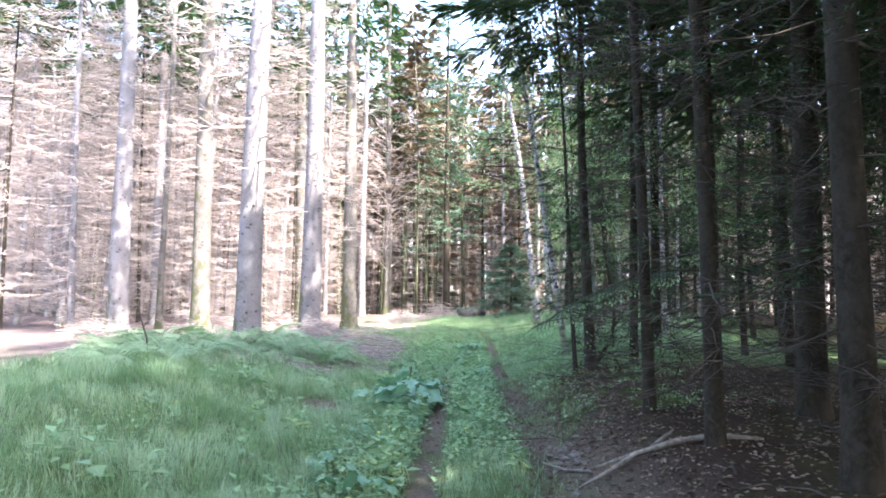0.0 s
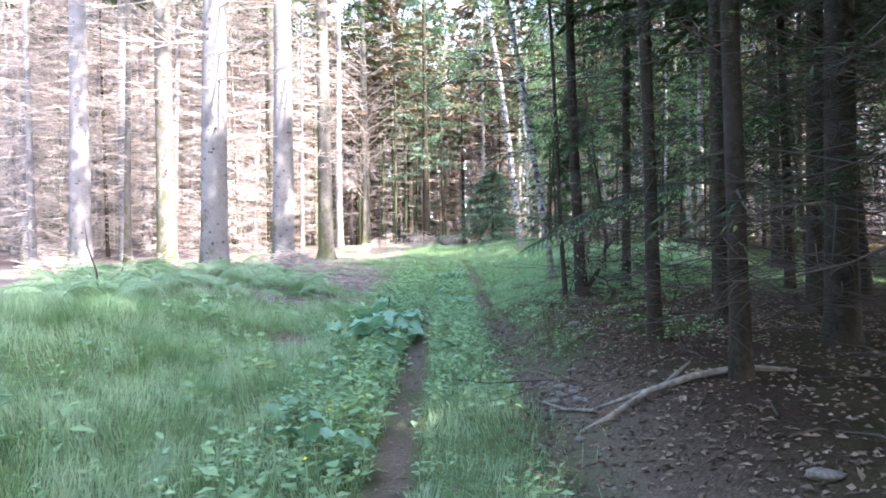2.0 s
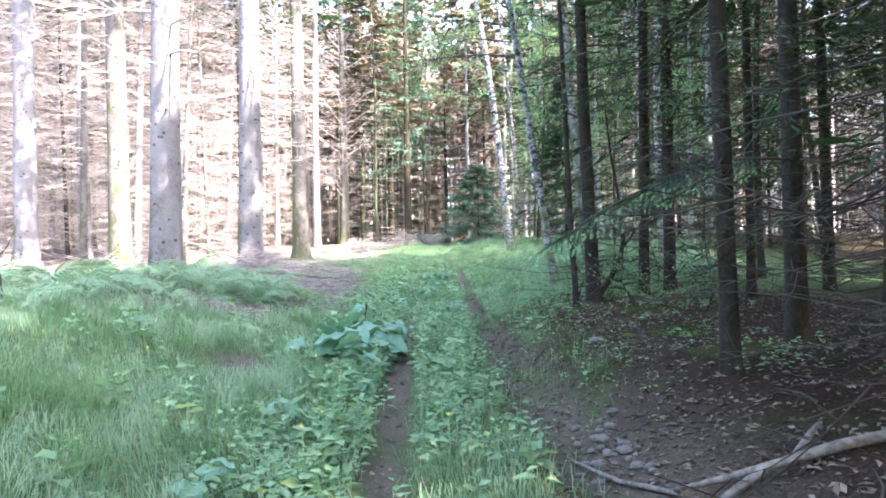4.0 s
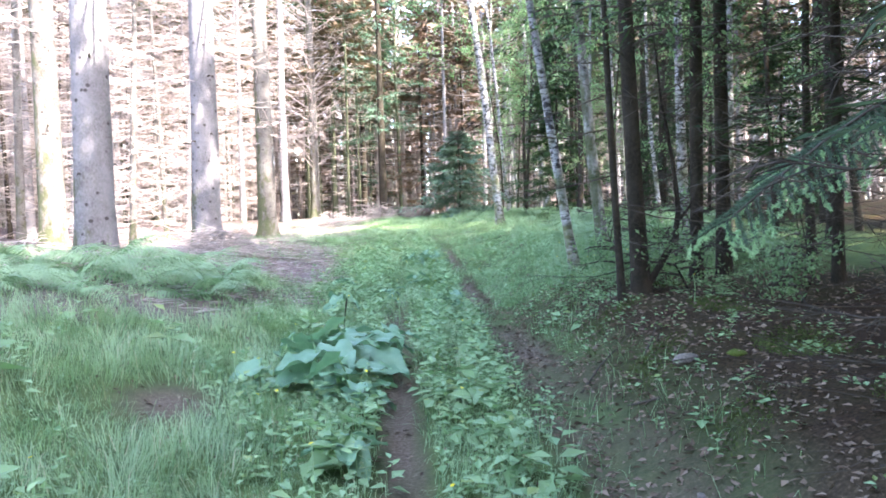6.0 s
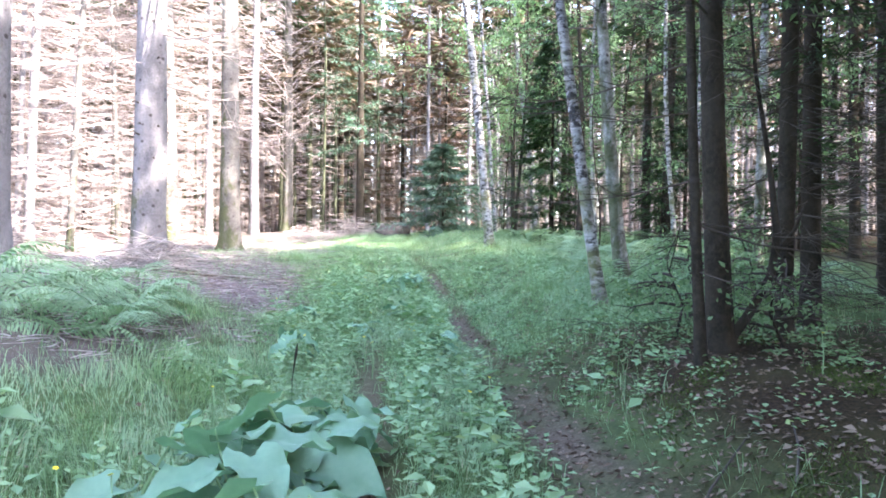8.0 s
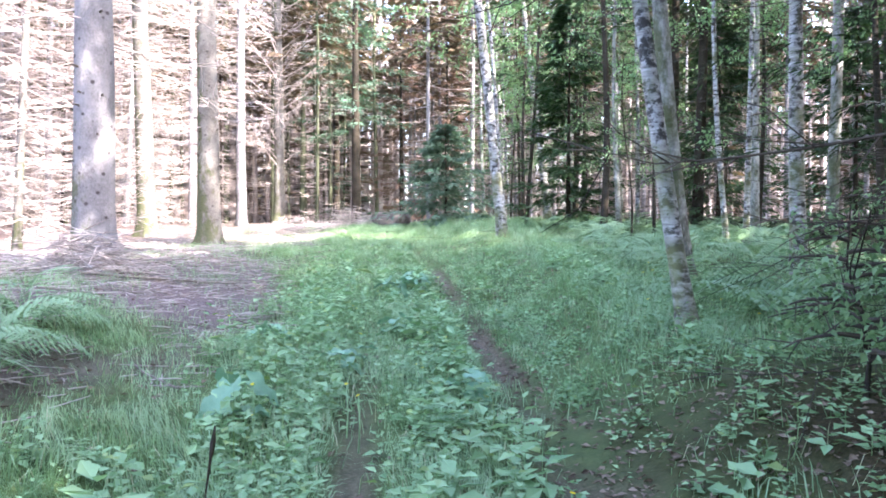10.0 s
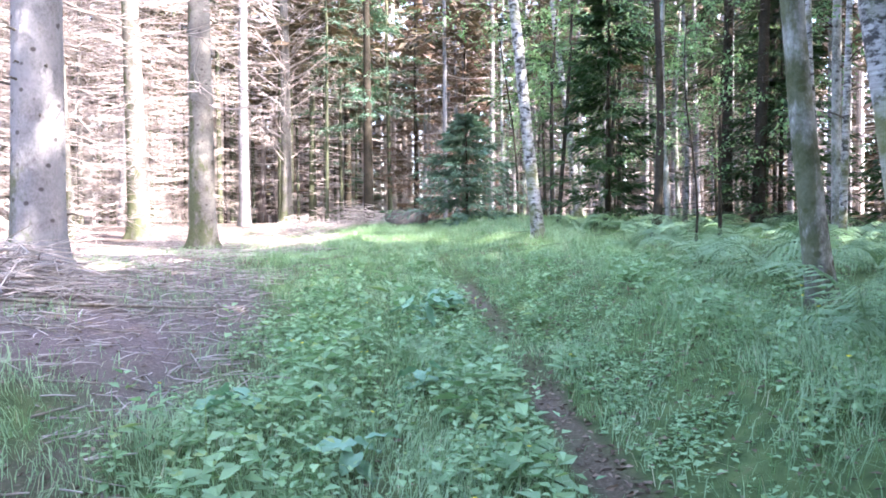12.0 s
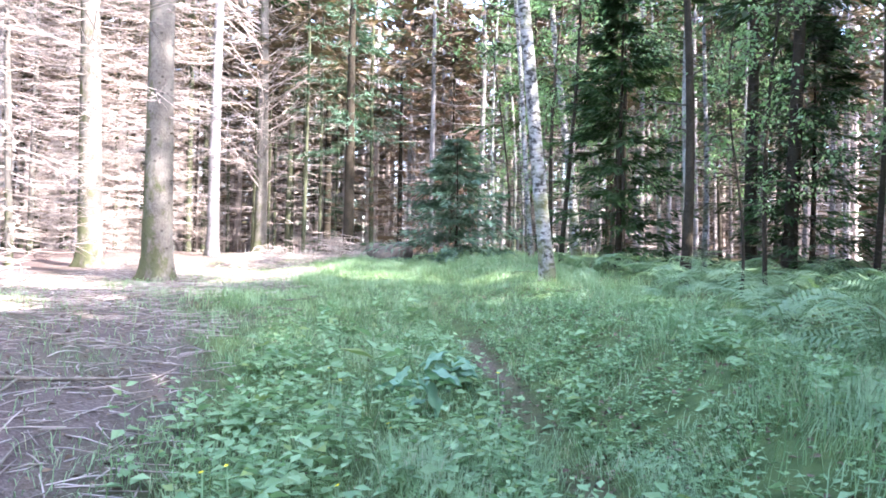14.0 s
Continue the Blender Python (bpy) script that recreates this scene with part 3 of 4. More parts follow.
# right-hand stand: bark, twigs and needles carry its shade in their colours
dark = [forest_spruce("spruce_tree", "dark spruce with grey dead twigs in a dense stand", d, h, (0.4, 8.5, 90, 2.0, 7, 0.28), (5.5, h, 46, 2.8, 40, 0.6), sd, BARK_SHADED, TWIG_SHADED, NEEDLES_SHADED, "dense dark stand", 0.011, (2.2, 6.8, 34, 2.1, 46, 0.2))
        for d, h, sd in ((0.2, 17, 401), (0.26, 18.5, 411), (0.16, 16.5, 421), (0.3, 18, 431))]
NEAR = [(1.86, 8.86), (2.0, 6.87), (2.49, 5.29), (3.46, 8.37), (1.69, 14.4), (2.03, 14.85), (3.0, 15.7), (3.6, 16.3), (1.92, 18.03), (3.2, 21.4), (5.15, 22.15), (2.14, 30.8), (4.7, 30.8), (4.7, 28.5), (8.3, 35.6), (5.84, 43.5), (1.9, 46), (4.9, 35)]
spots = scatter(4.4, 13, -9, 17, 2.3, lambda x, y: True, kf, NEAR, 1.3)
spots += scatter(8, 15, 36, 52, 5.0, lambda x, y: True, kf, NEAR, 1.6)
set_out(dark, spots, kf)
# high crowns stand out of view, added to shade the ground left of the track
shade_spruces = [forest_spruce("spruce_tree", "tall spruce behind the birches, its unseen high crown added to cast shade", d, h, (1.0, 12, 60, 1.7, 5, 0.28), (12, h, 50, 3.0, 40, 0.7), sd, BARK_SHADED, TWIG, NEEDLES, "tall spruces behind the birches", 0.012)
             for d, h, sd in ((0.3, 26, 441), (0.24, 24, 451))]
set_out(shade_spruces, scatter(6.2, 14, 12, 29, 3.7, lambda x, y: x > 6 + 0.08 * (y - 17), kf, NEAR + spots, 1.4), kf, 0.95, 1.1)


# trees too deep in the wood to tell apart, and unseen woods added to close the place behind the start
def joined_stand(name, spots, label, d, dead, live, materials, k, tall=(15, 19.5)):
    bufs = [Buf(), Buf(), Buf()]
    for x, y in spots:
        z, h = gz(x, y), k.uniform(*tall)
        pts = np.array([(x, y, z - 0.2), (x + k.normal(0, 0.1), y, z + h * 0.5), (x + k.normal(0, 0.2), y, z + h)])
        r = np.array([d, d * 0.7, d * 0.2]) * k.uniform(0.7, 1.3)
        tube(bufs[0], pts, r, 6)
        sd = int(k.integers(1 << 30))
        z0, z1, n, L, tw, th = dead
        if n:
            b = dead_branches(pts, r, z + z0, z + z1, n, L, sd, 0.15, tw, th)
            bufs[1].add(np.concatenate(b.v), np.concatenate(b.f))
        z0, n, L, sp, size = live
        b = crown_sprays(pts, r, z + z0, z + h, n, L, sd, sp, size)
        bufs[2].add(b.v[0], b.f[0])
    for kind, b, m in zip(("trunks", "boughs", "crowns"), bufs, materials):
        if b.n:
            tagged(part(name + "_" + kind, b, m), label, "trees", kind="stuff")


# never in view: added behind the start and far left to block skylight
spots = scatter(-22, 13, -27, -7, 4.8, lambda x, y: True, kf, NEAR, 1.5)
spots += scatter(-32, -9, -6, 19, 5.0, lambda x, y: x < -0.78 * y - 6, kf, NEAR, 1.5)
joined_stand("unseen_wood", spots, "unseen spruces added behind the start and far left to block skylight", 0.13, (0.5, 7, 12, 2.0, 1, 0.016), (2.0, 38, 2.6, 20, 0.9), (BARK_SHADED, TWIG_SHADED, NEEDLES_SHADED), kf)
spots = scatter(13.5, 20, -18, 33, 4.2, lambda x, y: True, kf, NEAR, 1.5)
joined_stand("side_wood", spots, "spruces with green crowns behind the dark stand", 0.13, (0.5, 7, 12, 2.0, 1, 0.016), (6.5, 34, 2.6, 22, 0.8), (BARK_SHADED, TWIG_SHADED, NEEDLES), kf)
spots = scatter(-8, 30, 56, 88, 4.0, lambda x, y: True, kf, known + [(-2.9, 62), (-4.9, 67), (-0.1, 60), (2.6, 57)], 1.8)
spots += scatter(-50, -8, 58, 84, 4.2, lambda x, y: True, kf, known, 2.0)
spots += scatter(24, 46, 4, 56, 5.0, lambda x, y: True, kf, NEAR, 2.0)
joined_stand("far_stand", spots, "far sunlit spruces with bare dead branches", 0.14, (0.5, 19, 60, 2.5, 3, 0.03), (9, 40, 2.4, 20, 0.8), (BARK_GREY, TWIG, NEEDLES_FAR), kf, (20, 27))


def near_crown(pts, r, z0, height, seed):
    b = crown_sprays(pts, r, z0, 7.5, 40, 2.0, seed, 85, 0.11, 0.35, 0.0, 0.14)
    up = crown_sprays(pts, r, 6.5, height, 64, 2.6, seed + 1, 70, 0.36, 0.3, 0.75, 0.16)
    b.add(up.v[0], up.f[0])
    return b


def thin_spruce(x, y, d, seed, label, height=15, lean=(0, 0), dead=84, live_from=1.5, length=2.0):
    t = empty("spruce_tree", x, y, gz(x, y), label, "tree", "dark spruces beside the track")
    b, pts, r = trunk_buf(height, d, lean, 0.05, 10, 0.3, seed, 0.25, 16)
    # trunk and branches use the colours that have the stand's shade in them
    part("trunk", b, BARK_SHADED, t)
    add_branches(t, pts, r, 0.4, 7, dead, length, seed + 1, TWIG_SHADED, 0.28, 15, 0.009)
    part("crown", near_crown(pts, r, live_from, height, seed + 2), NEEDLES_SHADED, t)
    return t


thin_spruce(1.86, 8.86, 0.135, 501, "thin dark spruce at the edge of the track", 17, (-0.035, 0.0), 50, 1.8, 1.25)
thin_spruce(2.0, 6.87, 0.15, 511, "dark spruce beside a fallen grey branch", 17, (-0.03, 0.02))
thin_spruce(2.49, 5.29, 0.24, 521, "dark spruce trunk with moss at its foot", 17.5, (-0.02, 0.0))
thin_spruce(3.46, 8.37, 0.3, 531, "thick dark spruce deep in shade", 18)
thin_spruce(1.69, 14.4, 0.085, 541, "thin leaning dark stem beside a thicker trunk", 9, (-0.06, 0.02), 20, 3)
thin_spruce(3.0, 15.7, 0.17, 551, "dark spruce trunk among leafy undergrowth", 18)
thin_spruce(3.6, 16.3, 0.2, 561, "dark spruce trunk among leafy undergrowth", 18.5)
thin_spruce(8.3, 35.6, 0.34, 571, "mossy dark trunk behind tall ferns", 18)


def broadleaf(name, x, y, d, height, seed, label, bark, lean=(0, 0), bend=0.1, crown=(3.2, 10), n=16, length=1.8, per=70, leaf=0.075, group="birches beside the track"):
    t = empty(name, x, y, gz(x, y), label, "tree", group)
    b, pts, r = trunk_buf(height, d, lean, bend, 12, 0.32, seed, 0.3, 22)
    part("trunk", b, bark, t)
    limbs, lv = leaf_crown(pts, r, crown[0], crown[1], n, length, seed + 1, per, leaf)
    for lb in limbs:
        part("limb", lb, TWIG_SHADED, t)
    part("crown", lv, LEAVES, t, "fresh green leaves")
    return t


broadleaf("birch_tree", 1.92, 18.03, 0.16, 12, 601, "slender white birch leaning over the grass", BIRCH, (-0.18, 0.0), 0.1, (4.0, 12), 34, 2.8, 90, 0.085)
broadleaf("birch_tree", 3.2, 21.4, 0.25, 12, 611, "birch trunk overgrown with yellow-green moss", BIRCH_MOSS, (-0.11, 0.0), 0.12, (3.6, 11.5), 30, 2.6, 80)
broadleaf("birch_tree", 5.15, 22.15, 0.23, 12, 621, "birch trunk with a mossy foot among ferns", BIRCH, (-0.01, 0.0), 0.1, (3.6, 11))
broadleaf("birch_tree", 2.14, 30.8, 0.28, 16, 631, "leaning birch with a pale bare foot at the bend", BIRCH, (-0.16, 0.0), 0.2, (4.8, 15.5), 34, 3.4, 90, 0.11)
broadleaf("birch_tree", 4.7, 30.8, 0.2, 11, 641, "young grey stem forking above the ferns", BARK_SHADED, (0.02, 0.0), 0.15, (2.6, 10), 16)
broadleaf("sapling", 4.7, 28.5, 0.05, 4.5, 651, "thin sapling rising from the ferns", BARK_SHADED, (0.01, 0.0), 0.12, (1.2, 4.2), 10, 0.9, 50)
broadleaf("birch_tree", 5.84, 43.5, 0.34, 13, 661, "white birch further down the track", BIRCH, (-0.08, 0.0), 0.15, (3, 14), 40, 3.0, 120, 0.13)
alder = broadleaf("alder_tree", 2.03, 14.85, 0.21, 12, 671, "dark fissured trunk with leafy shoots at the bank", BARK_SHADED, (-0.01, 0.0), 0.06, (2.6, 11.5), 46, 2.4, 120)
shoot = Buf()
tube(shoot, [(0.05, -0.02, 0.05), (0.22, -0.06, 0.32), (0.38, -0.08, 0.62), (0.44, -0.05, 0.95), (0.4, 0.0, 1.5), (0.28, 0.03, 2.3), (0.2, 0.05, 3.2)], [0.045, 0.04, 0.034, 0.03, 0.022, 0.016, 0.006], 7, 0.06, 3)
tube(shoot, [(0.42, -0.06, 0.8), (0.56, -0.1, 0.98), (0.64, -0.12, 1.2)], [0.022, 0.016, 0.006], 5)
part("side_shoot", shoot, BARK_SHADED, alder, "crooked mossy side shoot")

broadleaf("birch_tree", 6.0, 26.4, 0.12, 12, 681, "slim birch with a leafy crown among ferns", BIRCH, (-0.05, 0.0), 0.15, (4.2, 11.5), 36, 2.6, 120)
broadleaf("birch_tree", 3.4, 39.0, 0.16, 17, 691, "slim birch beside the young spruce", BIRCH, (-0.12, 0.0), 0.15, (5, 16.5), 34, 3.4, 90, 0.12)

# young spruces with living boughs to the ground
def young_spruce(x, y, h, width, seed, label, needles=None, name="young_spruce", z0=0.1, power=0.75):
    t = empty(name, x, y, gz(x, y), label, "tree")
    b, pts, r = trunk_buf(h, 0.02 * h + 0.03, (0, 0), 0.02, 8, 0.2, seed, 0.1, 10)
    part("trunk", b, BARK_SHADED, t)
    part("crown", crown_sprays(pts, r, z0, h, 130, width, seed + 2, 90, 0.24, 0.2, power, 0.22), needles or NEEDLES_BLUE, t)


young_spruce(1.45, 42.0, 3.9, 2.7, 701, "bushy young spruce standing beside the track", power=0.85)
for i, (x, y, h, w) in enumerate([(4.9, 35.5, 7.0, 2.0), (9.3, 34.5, 6.5, 2.2), (11.5, 31.0, 6.0, 2.2)]):
    young_spruce(x, y, h, w, 711 + 100 * i, "dark young spruce behind the ferns", NEEDLES)
young_spruce(-2.5, 51, 23, 3.0, 721, "tall blue-green spruce closing the end of the track", None, "spruce_tree", 4.5)
young_spruce(-4.6, 66, 25, 3.4, 731, "tall blue-green spruce closing the end of the track", None, "spruce_tree")
young_spruce(-0.1, 60, 15, 2.6, 741, "dead spruce with dry red-brown needles", NEEDLES_BROWN, "spruce_tree")
young_spruce(2.6, 57, 13, 2.4, 751, "dead spruce with dry red-brown needles", NEEDLES_BROWN, "spruce_tree")
thin_spruce(3.05, 10.4, 0.2, 581, "dark spruce with a living bough over the track", 17, (0, 0), 12, 1.3, 1.3)


# slender broadleaf stems in the wet wood behind the ferns
def stem_pattern(d, h, seed, bark, lean):
    t = empty("birch_tree", 0, 0, 0, "slender pale stem in the light wood behind the ferns", "tree", "slender stems in the wood")
    b, pts, r = trunk_buf(h, d, lean, 0.14, 8, 0.25, seed, 0.3, 12)
    part("trunk", b, bark, t)
    limbs, lv = leaf_crown(pts, r, 2.2, h - 1, 18, 1.8, seed + 1, 60, 0.1)
    for lb in limbs:
        part("limb", lb, TWIG_SHADED, t)
    part("crown", lv, LEAVES, t, "fresh green leaves")
    return t


kw = np.random.default_rng(29)
stems = [stem_pattern(0.14, 11, 761, BIRCH, (-0.04, 0)), stem_pattern(0.2, 12, 771, BIRCH_MOSS, (0.02, 0.02)), stem_pattern(0.1, 9, 781, BARK_SHADED, (0.05, 0)), stem_pattern(0.17, 12, 791, BARK_SHADED, (-0.02, -0.02))]
set_out(stems, scatter(3.0, 13, 20, 56, 3.4, lambda x, y: x > 3.2 + 0.02 * (y - 20) and not (x < 6 and y < 27), kw, NEAR, 0.8), kw)


def shrub(x, y, h, seed, label, n=10, length=0.7):
    t = empty("shrub", x, y, gz(x, y), label, "shrub", "leafy shrubs at the wood's edge")
    b, pts, r = trunk_buf(h, 0.03, (-0.1, 0), 0.08, 6, 0.1, seed, 0.3, 8)
    part("stem", b, BARK_SHADED, t)
    limbs, lv = leaf_crown(pts, r, 0.15, h, n, length, seed + 1, 50, 0.06, 0.3)
    for lb in limbs:
        part("limb", lb, TWIG_SHADED, t)
    part("foliage", lv, LEAVES, t, "fresh green leaves")


for i, (x, y, h) in enumerate([(2.6, 14.9, 0.7), (1.9, 15.5, 0.6), (2.6, 16.6, 0.9), (3.9, 18.2, 1.2), (3.3, 13.6, 0.7)]):
    shrub(x, y, h, 5200 + 7 * i, "low leafy shrub at the foot of the trunks")

# one living bough with fresh tips, reaching over the track
kb = np.random.default_rng(77)
root, tip = np.array([3.0, 10.35, 2.25]), np.array([0.62, 8.87, 1.5])
bt = empty("spruce_bough", *root, "drooping spruce bough with pale fresh tips over the track", "branch")
sp = np.linspace(0, 1, 9)
spine = (tip - root) * sp[:, None] + np.stack([0 * sp, 0 * sp, 0.22 * np.sin(np.pi * sp)], 1)
bb = Buf()
tube(bb, spine, 0.018 * (1 - 0.8 * sp), 5)
part("stem", bb, TWIG_SHADED, bt)
along, across = unit(tip - root), np.array([0.53, -0.85, 0.0])
nd, fresh, tw = Buf(), [], Buf()
for i in range(76):
    u = 0.2 + 0.8 * i / 75
    o = np.array([np.interp(u, sp, spine[:, q]) for q in range(3)])
    g = 1 if i % 2 else -1
    l = (0.12 + 0.4 * (1 - u) * u * 2 + 0.06 * kb.uniform()) * kb.uniform(0.7, 1.1)
    w = unit(along * 0.8 + across * g * 0.75 + np.array([0, 0, -0.3 * kb.uniform(0.3, 1.3)]))
    e = o + w * l
    e[2] -= 0.25 * l
    tube(tw, [o, (o + e) / 2 + [0, 0, 0.04 * l], e], [0.004, 0.003, 0.002], 3)
    m = int(900 * l) + 60
    v = kb.uniform(0, 1, (m, 1))
    q = o + (e - o) * v + np.array([0, 0, 0.16 * l]) * v * (1 - v)
    d = unit(w + kb.normal(0, 0.65, (m, 3)))
    sprays(nd, q, d, kb.normal(0, 1, (m, 3)), kb.uniform(0.014, 0.026, m), np.full(m, 0.0035))
    for c in range(3 if g > 0 else 2):
        f = Buf()
        m = 46
        v = kb.uniform(0, 1, (m, 1))
        start = o + (e - o) * (1.0 - 0.28 * c) + np.array([0, 0, -0.01])
        dw = unit(w * 0.7 + kb.normal(0, 0.35, 3) + np.array([0, 0, -0.55]))
        sprays(f, start + dw * v * 0.045, unit(dw + kb.normal(0, 0.6, (m, 3))), kb.normal(0, 1, (m, 3)), kb.uniform(0.014, 0.024, m), np.full(m, 0.006))
        fresh.append(f)
tagged(part("twigwork", tw, TWIG_SHADED, bt), kind="stuff")
tagged(part("needles", nd, NEEDLES_BLUE, bt), "grey-green needles", kind="stuff")
for f in fresh:
    part("fresh_tip", f, TIPS, bt, "pale green fresh tip")

# distant woods all round
kd = np.random.default_rng(91)
fw, fc = Buf(), Buf()
for i in range(1400):
    a, dist = radians(kd.uniform(-48, 58)), kd.uniform(80, 150)
    x, y = -math.sin(a) * dist, math.cos(a) * dist
    h, z = kd.uniform(22, 31), gz(x, y)
    tube(fw, [(x, y, z - 0.2), (x, y, z + h * 0.5), (x, y, z + h)], [0.22, 0.16, 0.04], 5)
    m = 90
    zz = z + h * kd.uniform(0.03, 1.0, m)
    an = kd.uniform(0, 6.28, m)
    w = np.stack([np.cos(an), np.sin(an), kd.uniform(-0.3, 0.05, m)], 1)
    sprays(fc if i % 4 else fw, np.stack([0 * zz + x, 0 * zz + y, zz], 1), w, np.array([0, 0, 1.0]) + kd.normal(0, 0.7, (m, 3)), kd.uniform(1.2, 2.8, m), kd.uniform(0.15, 0.5, m))
tagged(part("far_woods", fw, TWIG), "distant bare spruce stems closing the view", "trees", kind="stuff")
tagged(part("far_crowns", fc, NEEDLES_FAR), "distant brown-green spruce crowns closing the view", "trees", kind="stuff")


# ---- ground plants ----
def spread(n, x0, x1, y0, y1, weight, k):
    x, y = k.uniform(x0, x1, n), k.uniform(y0, y1, n)
    ok = k.uniform(0, 1, n) < weight(x, y)
    x, y = x[ok], y[ok]
    return np.stack([x, y, ground(x, y) - 0.01], 1)


def clump(x, y, s=1.0):
    return np.clip(0.55 + 0.45 * np.sin(3.1 * s * x + 1.9 * s * y) * np.sin(2.3 * s * y - 1.7 * s * x + 0.5) + 0.25 * np.sin(7 * s * x - 5 * s * y), 0, 1)


def grass_weight(x, y):
    bare, turf, needle = cover(x, y)
    w = turf * (0.45 + 0.55 * clump(x, y)) * (1 - 0.9 * bare) ** 2 * (1 - 0.75 * step(3.0, 4.2, x))
    gap = np.clip(1.25 * clump(x + 1.7, y, 0.7), 0.12, 1)
    w = w * np.where((x > trail(y) + 0.6) & (y > 9), gap * (0.3 + 0.7 * step(16, 20, y)), 1.0)
    w = w + 0.07 * needle * (clump(x, y, 0.6) > 0.8)
    return w


kg = np.random.default_rng(11)
P = np.concatenate([spread(360000, -6.5, 5.5, 2.5, 22, grass_weight, kg), spread(230000, -7, 8, 22, 46, grass_weight, kg)])
n = len(P)
hum = 0.45 + 0.75 * clump(P[:, 0], P[:, 1], 0.45) * (0.6 + 0.6 * clump(P[:, 0] + 3, P[:, 1], 1.3))
tall = hum * np.where((P[:, 0] < -1.6) & (P[:, 1] < 15), 1.25, 0.9) * np.where((P[:, 0] > 0.3) & (P[:, 1] > 17), 1.25, 1.0)
gbuf = Buf()
swirl = 2.5 * np.sin(1.9 * P[:, 0] + 0.7 * P[:, 1]) + 2.2 * np.sin(2.3 * P[:, 1] - 1.1 * P[:, 0]) + 1.5 * np.sin(6.1 * P[:, 0] + 5.3 * P[:, 1])
blades(gbuf, P, kg.uniform(0.05, 0.27, n) * tall, kg.uniform(0.3, 1.4, n), swirl + kg.normal(0, 0.9, n), kg.uniform(0.002, 0.005, n) * (1 + P[:, 1] / 40))
tagged(part("grass", gbuf, GRASS), "soft green grass growing over the track and banks", "grass", kind="stuff")


def herb_weight(x, y):
    c = trail(y)
    bare, turf, needle = cover(x, y)
    edge = 0.5 * np.sin(1.9 * y + 0.8) + 0.3 * np.sin(4.3 * y + 2 * x)
    left = step(c - 2.1 + 0.6 * edge, c - 1.2 + 0.4 * edge, x) * step(c - 0.45, c - 0.75, x) * step(4, 8, y)
    mid = step(c - 0.6, c - 0.35, x) * step(c + 0.65 + 0.15 * edge, c + 0.25, x) * (0.25 + 0.75 * step(8, 12, y))
    right = step(c + 0.75, c + 1.0, x) * step(4.5, 3.0, x) * step(12.5, 17, y) * np.clip(1.5 * clump(x, y, 0.9) - 0.4, 0, 0.8)
    bank = 0.3 * np.exp(-(((x - 1.15) / 0.35) ** 2 + ((y - 10) / 1.2) ** 2)) + 0.05 * step(0.9, 1.2, x) * step(2.6, 2.0, x) * step(9.5, 12, y) * step(17, 15, y)
    meadow = 0.12 * step(c - 4.8, c - 4.2, x) * step(c - 1.2, c - 2.0, x) * step(14, 12, y)
    return np.clip((left + mid + right + bank + meadow) * (1 - bare) ** 2 * (0.3 + 0.7 * clump(x, y, 1.4)) * step(29, 21, y), 0, 1)


H = spread(19000, -4, 5, 3, 33, herb_weight, kg)
hb = Buf()
m = len(H)
right_side = H[:, 0] > trail(H[:, 1]) + 0.8
hgt = kg.uniform(0.08, 0.42, m) * (0.55 + 0.6 * clump(H[:, 0], H[:, 1], 0.8)) * np.where(right_side, 0.32 + 0.4 * step(14, 18, H[:, 1]), 1.0)
size = (0.04 + 0.18 * hgt) * np.exp(kg.normal(0, 0.3, m))
turn = kg.uniform(0, 6.28, m)
lean = kg.normal(0, 0.12, (m, 2))
for tier in range(5):
    up = hgt * (0.3 + 0.175 * tier)
    for g in (0, 1):
        ok = kg.uniform(0, 1, m) < 0.88
        a = turn + tier * 1.5 + g * 3.14 + kg.normal(0, 0.35, m)
        o = np.stack([np.cos(a), np.sin(a), kg.uniform(-0.35, 0.3, m) + 0.12 * tier], 1)
        L = size * (1.15 - 0.14 * tier) * kg.uniform(0.75, 1.2, m)
        pos = H + np.stack([lean[:, 0] * up, lean[:, 1] * up, up], 1) + o * 0.015
        leaves(hb, pos[ok], o[ok], (np.array([0, 0, 1.0]) + kg.normal(0, 0.25, (m, 3)))[ok], L[ok], (L * kg.uniform(0.5, 0.78, m))[ok], 0.2)
blades(hb, H, hgt * 1.02, kg.uniform(0, 0.12, m), turn, np.full(m, 0.005))
low_weight = lambda x, y: step(trail(y) + 0.75, trail(y) + 1.0, x) * step(3.8, 2.6, x) * (1 - cover(x, y)[0]) ** 2 * np.clip(1.7 * clump(x + 2, y, 1.1) - 0.7 + 0.15 * step(16, 19, y), 0, 1) * (0.15 + 0.7 * step(14, 18, y))
G = spread(22000, 0.3, 4, 8.5, 29, low_weight, kg)
for ring in range(4):
    m = len(G)
    a = kg.uniform(0, 6.28, m)
    o = np.stack([np.cos(a), np.sin(a), kg.uniform(0, 0.6, m)], 1)
    L = kg.uniform(0.025, 0.065, m)
    leaves(hb, G + np.stack([kg.normal(0, 0.03, m), kg.normal(0, 0.03, m), kg.uniform(0.015, 0.09, m)], 1), o, np.array([0, 0, 1.0]) + kg.normal(0, 0.25, (m, 3)), L, L * kg.uniform(0.5, 0.8, m), 0.2)
tagged(part("herbs", hb, HERB, smooth=False), "low leafy weeds growing between and beside the ruts", "weeds", kind="stuff")


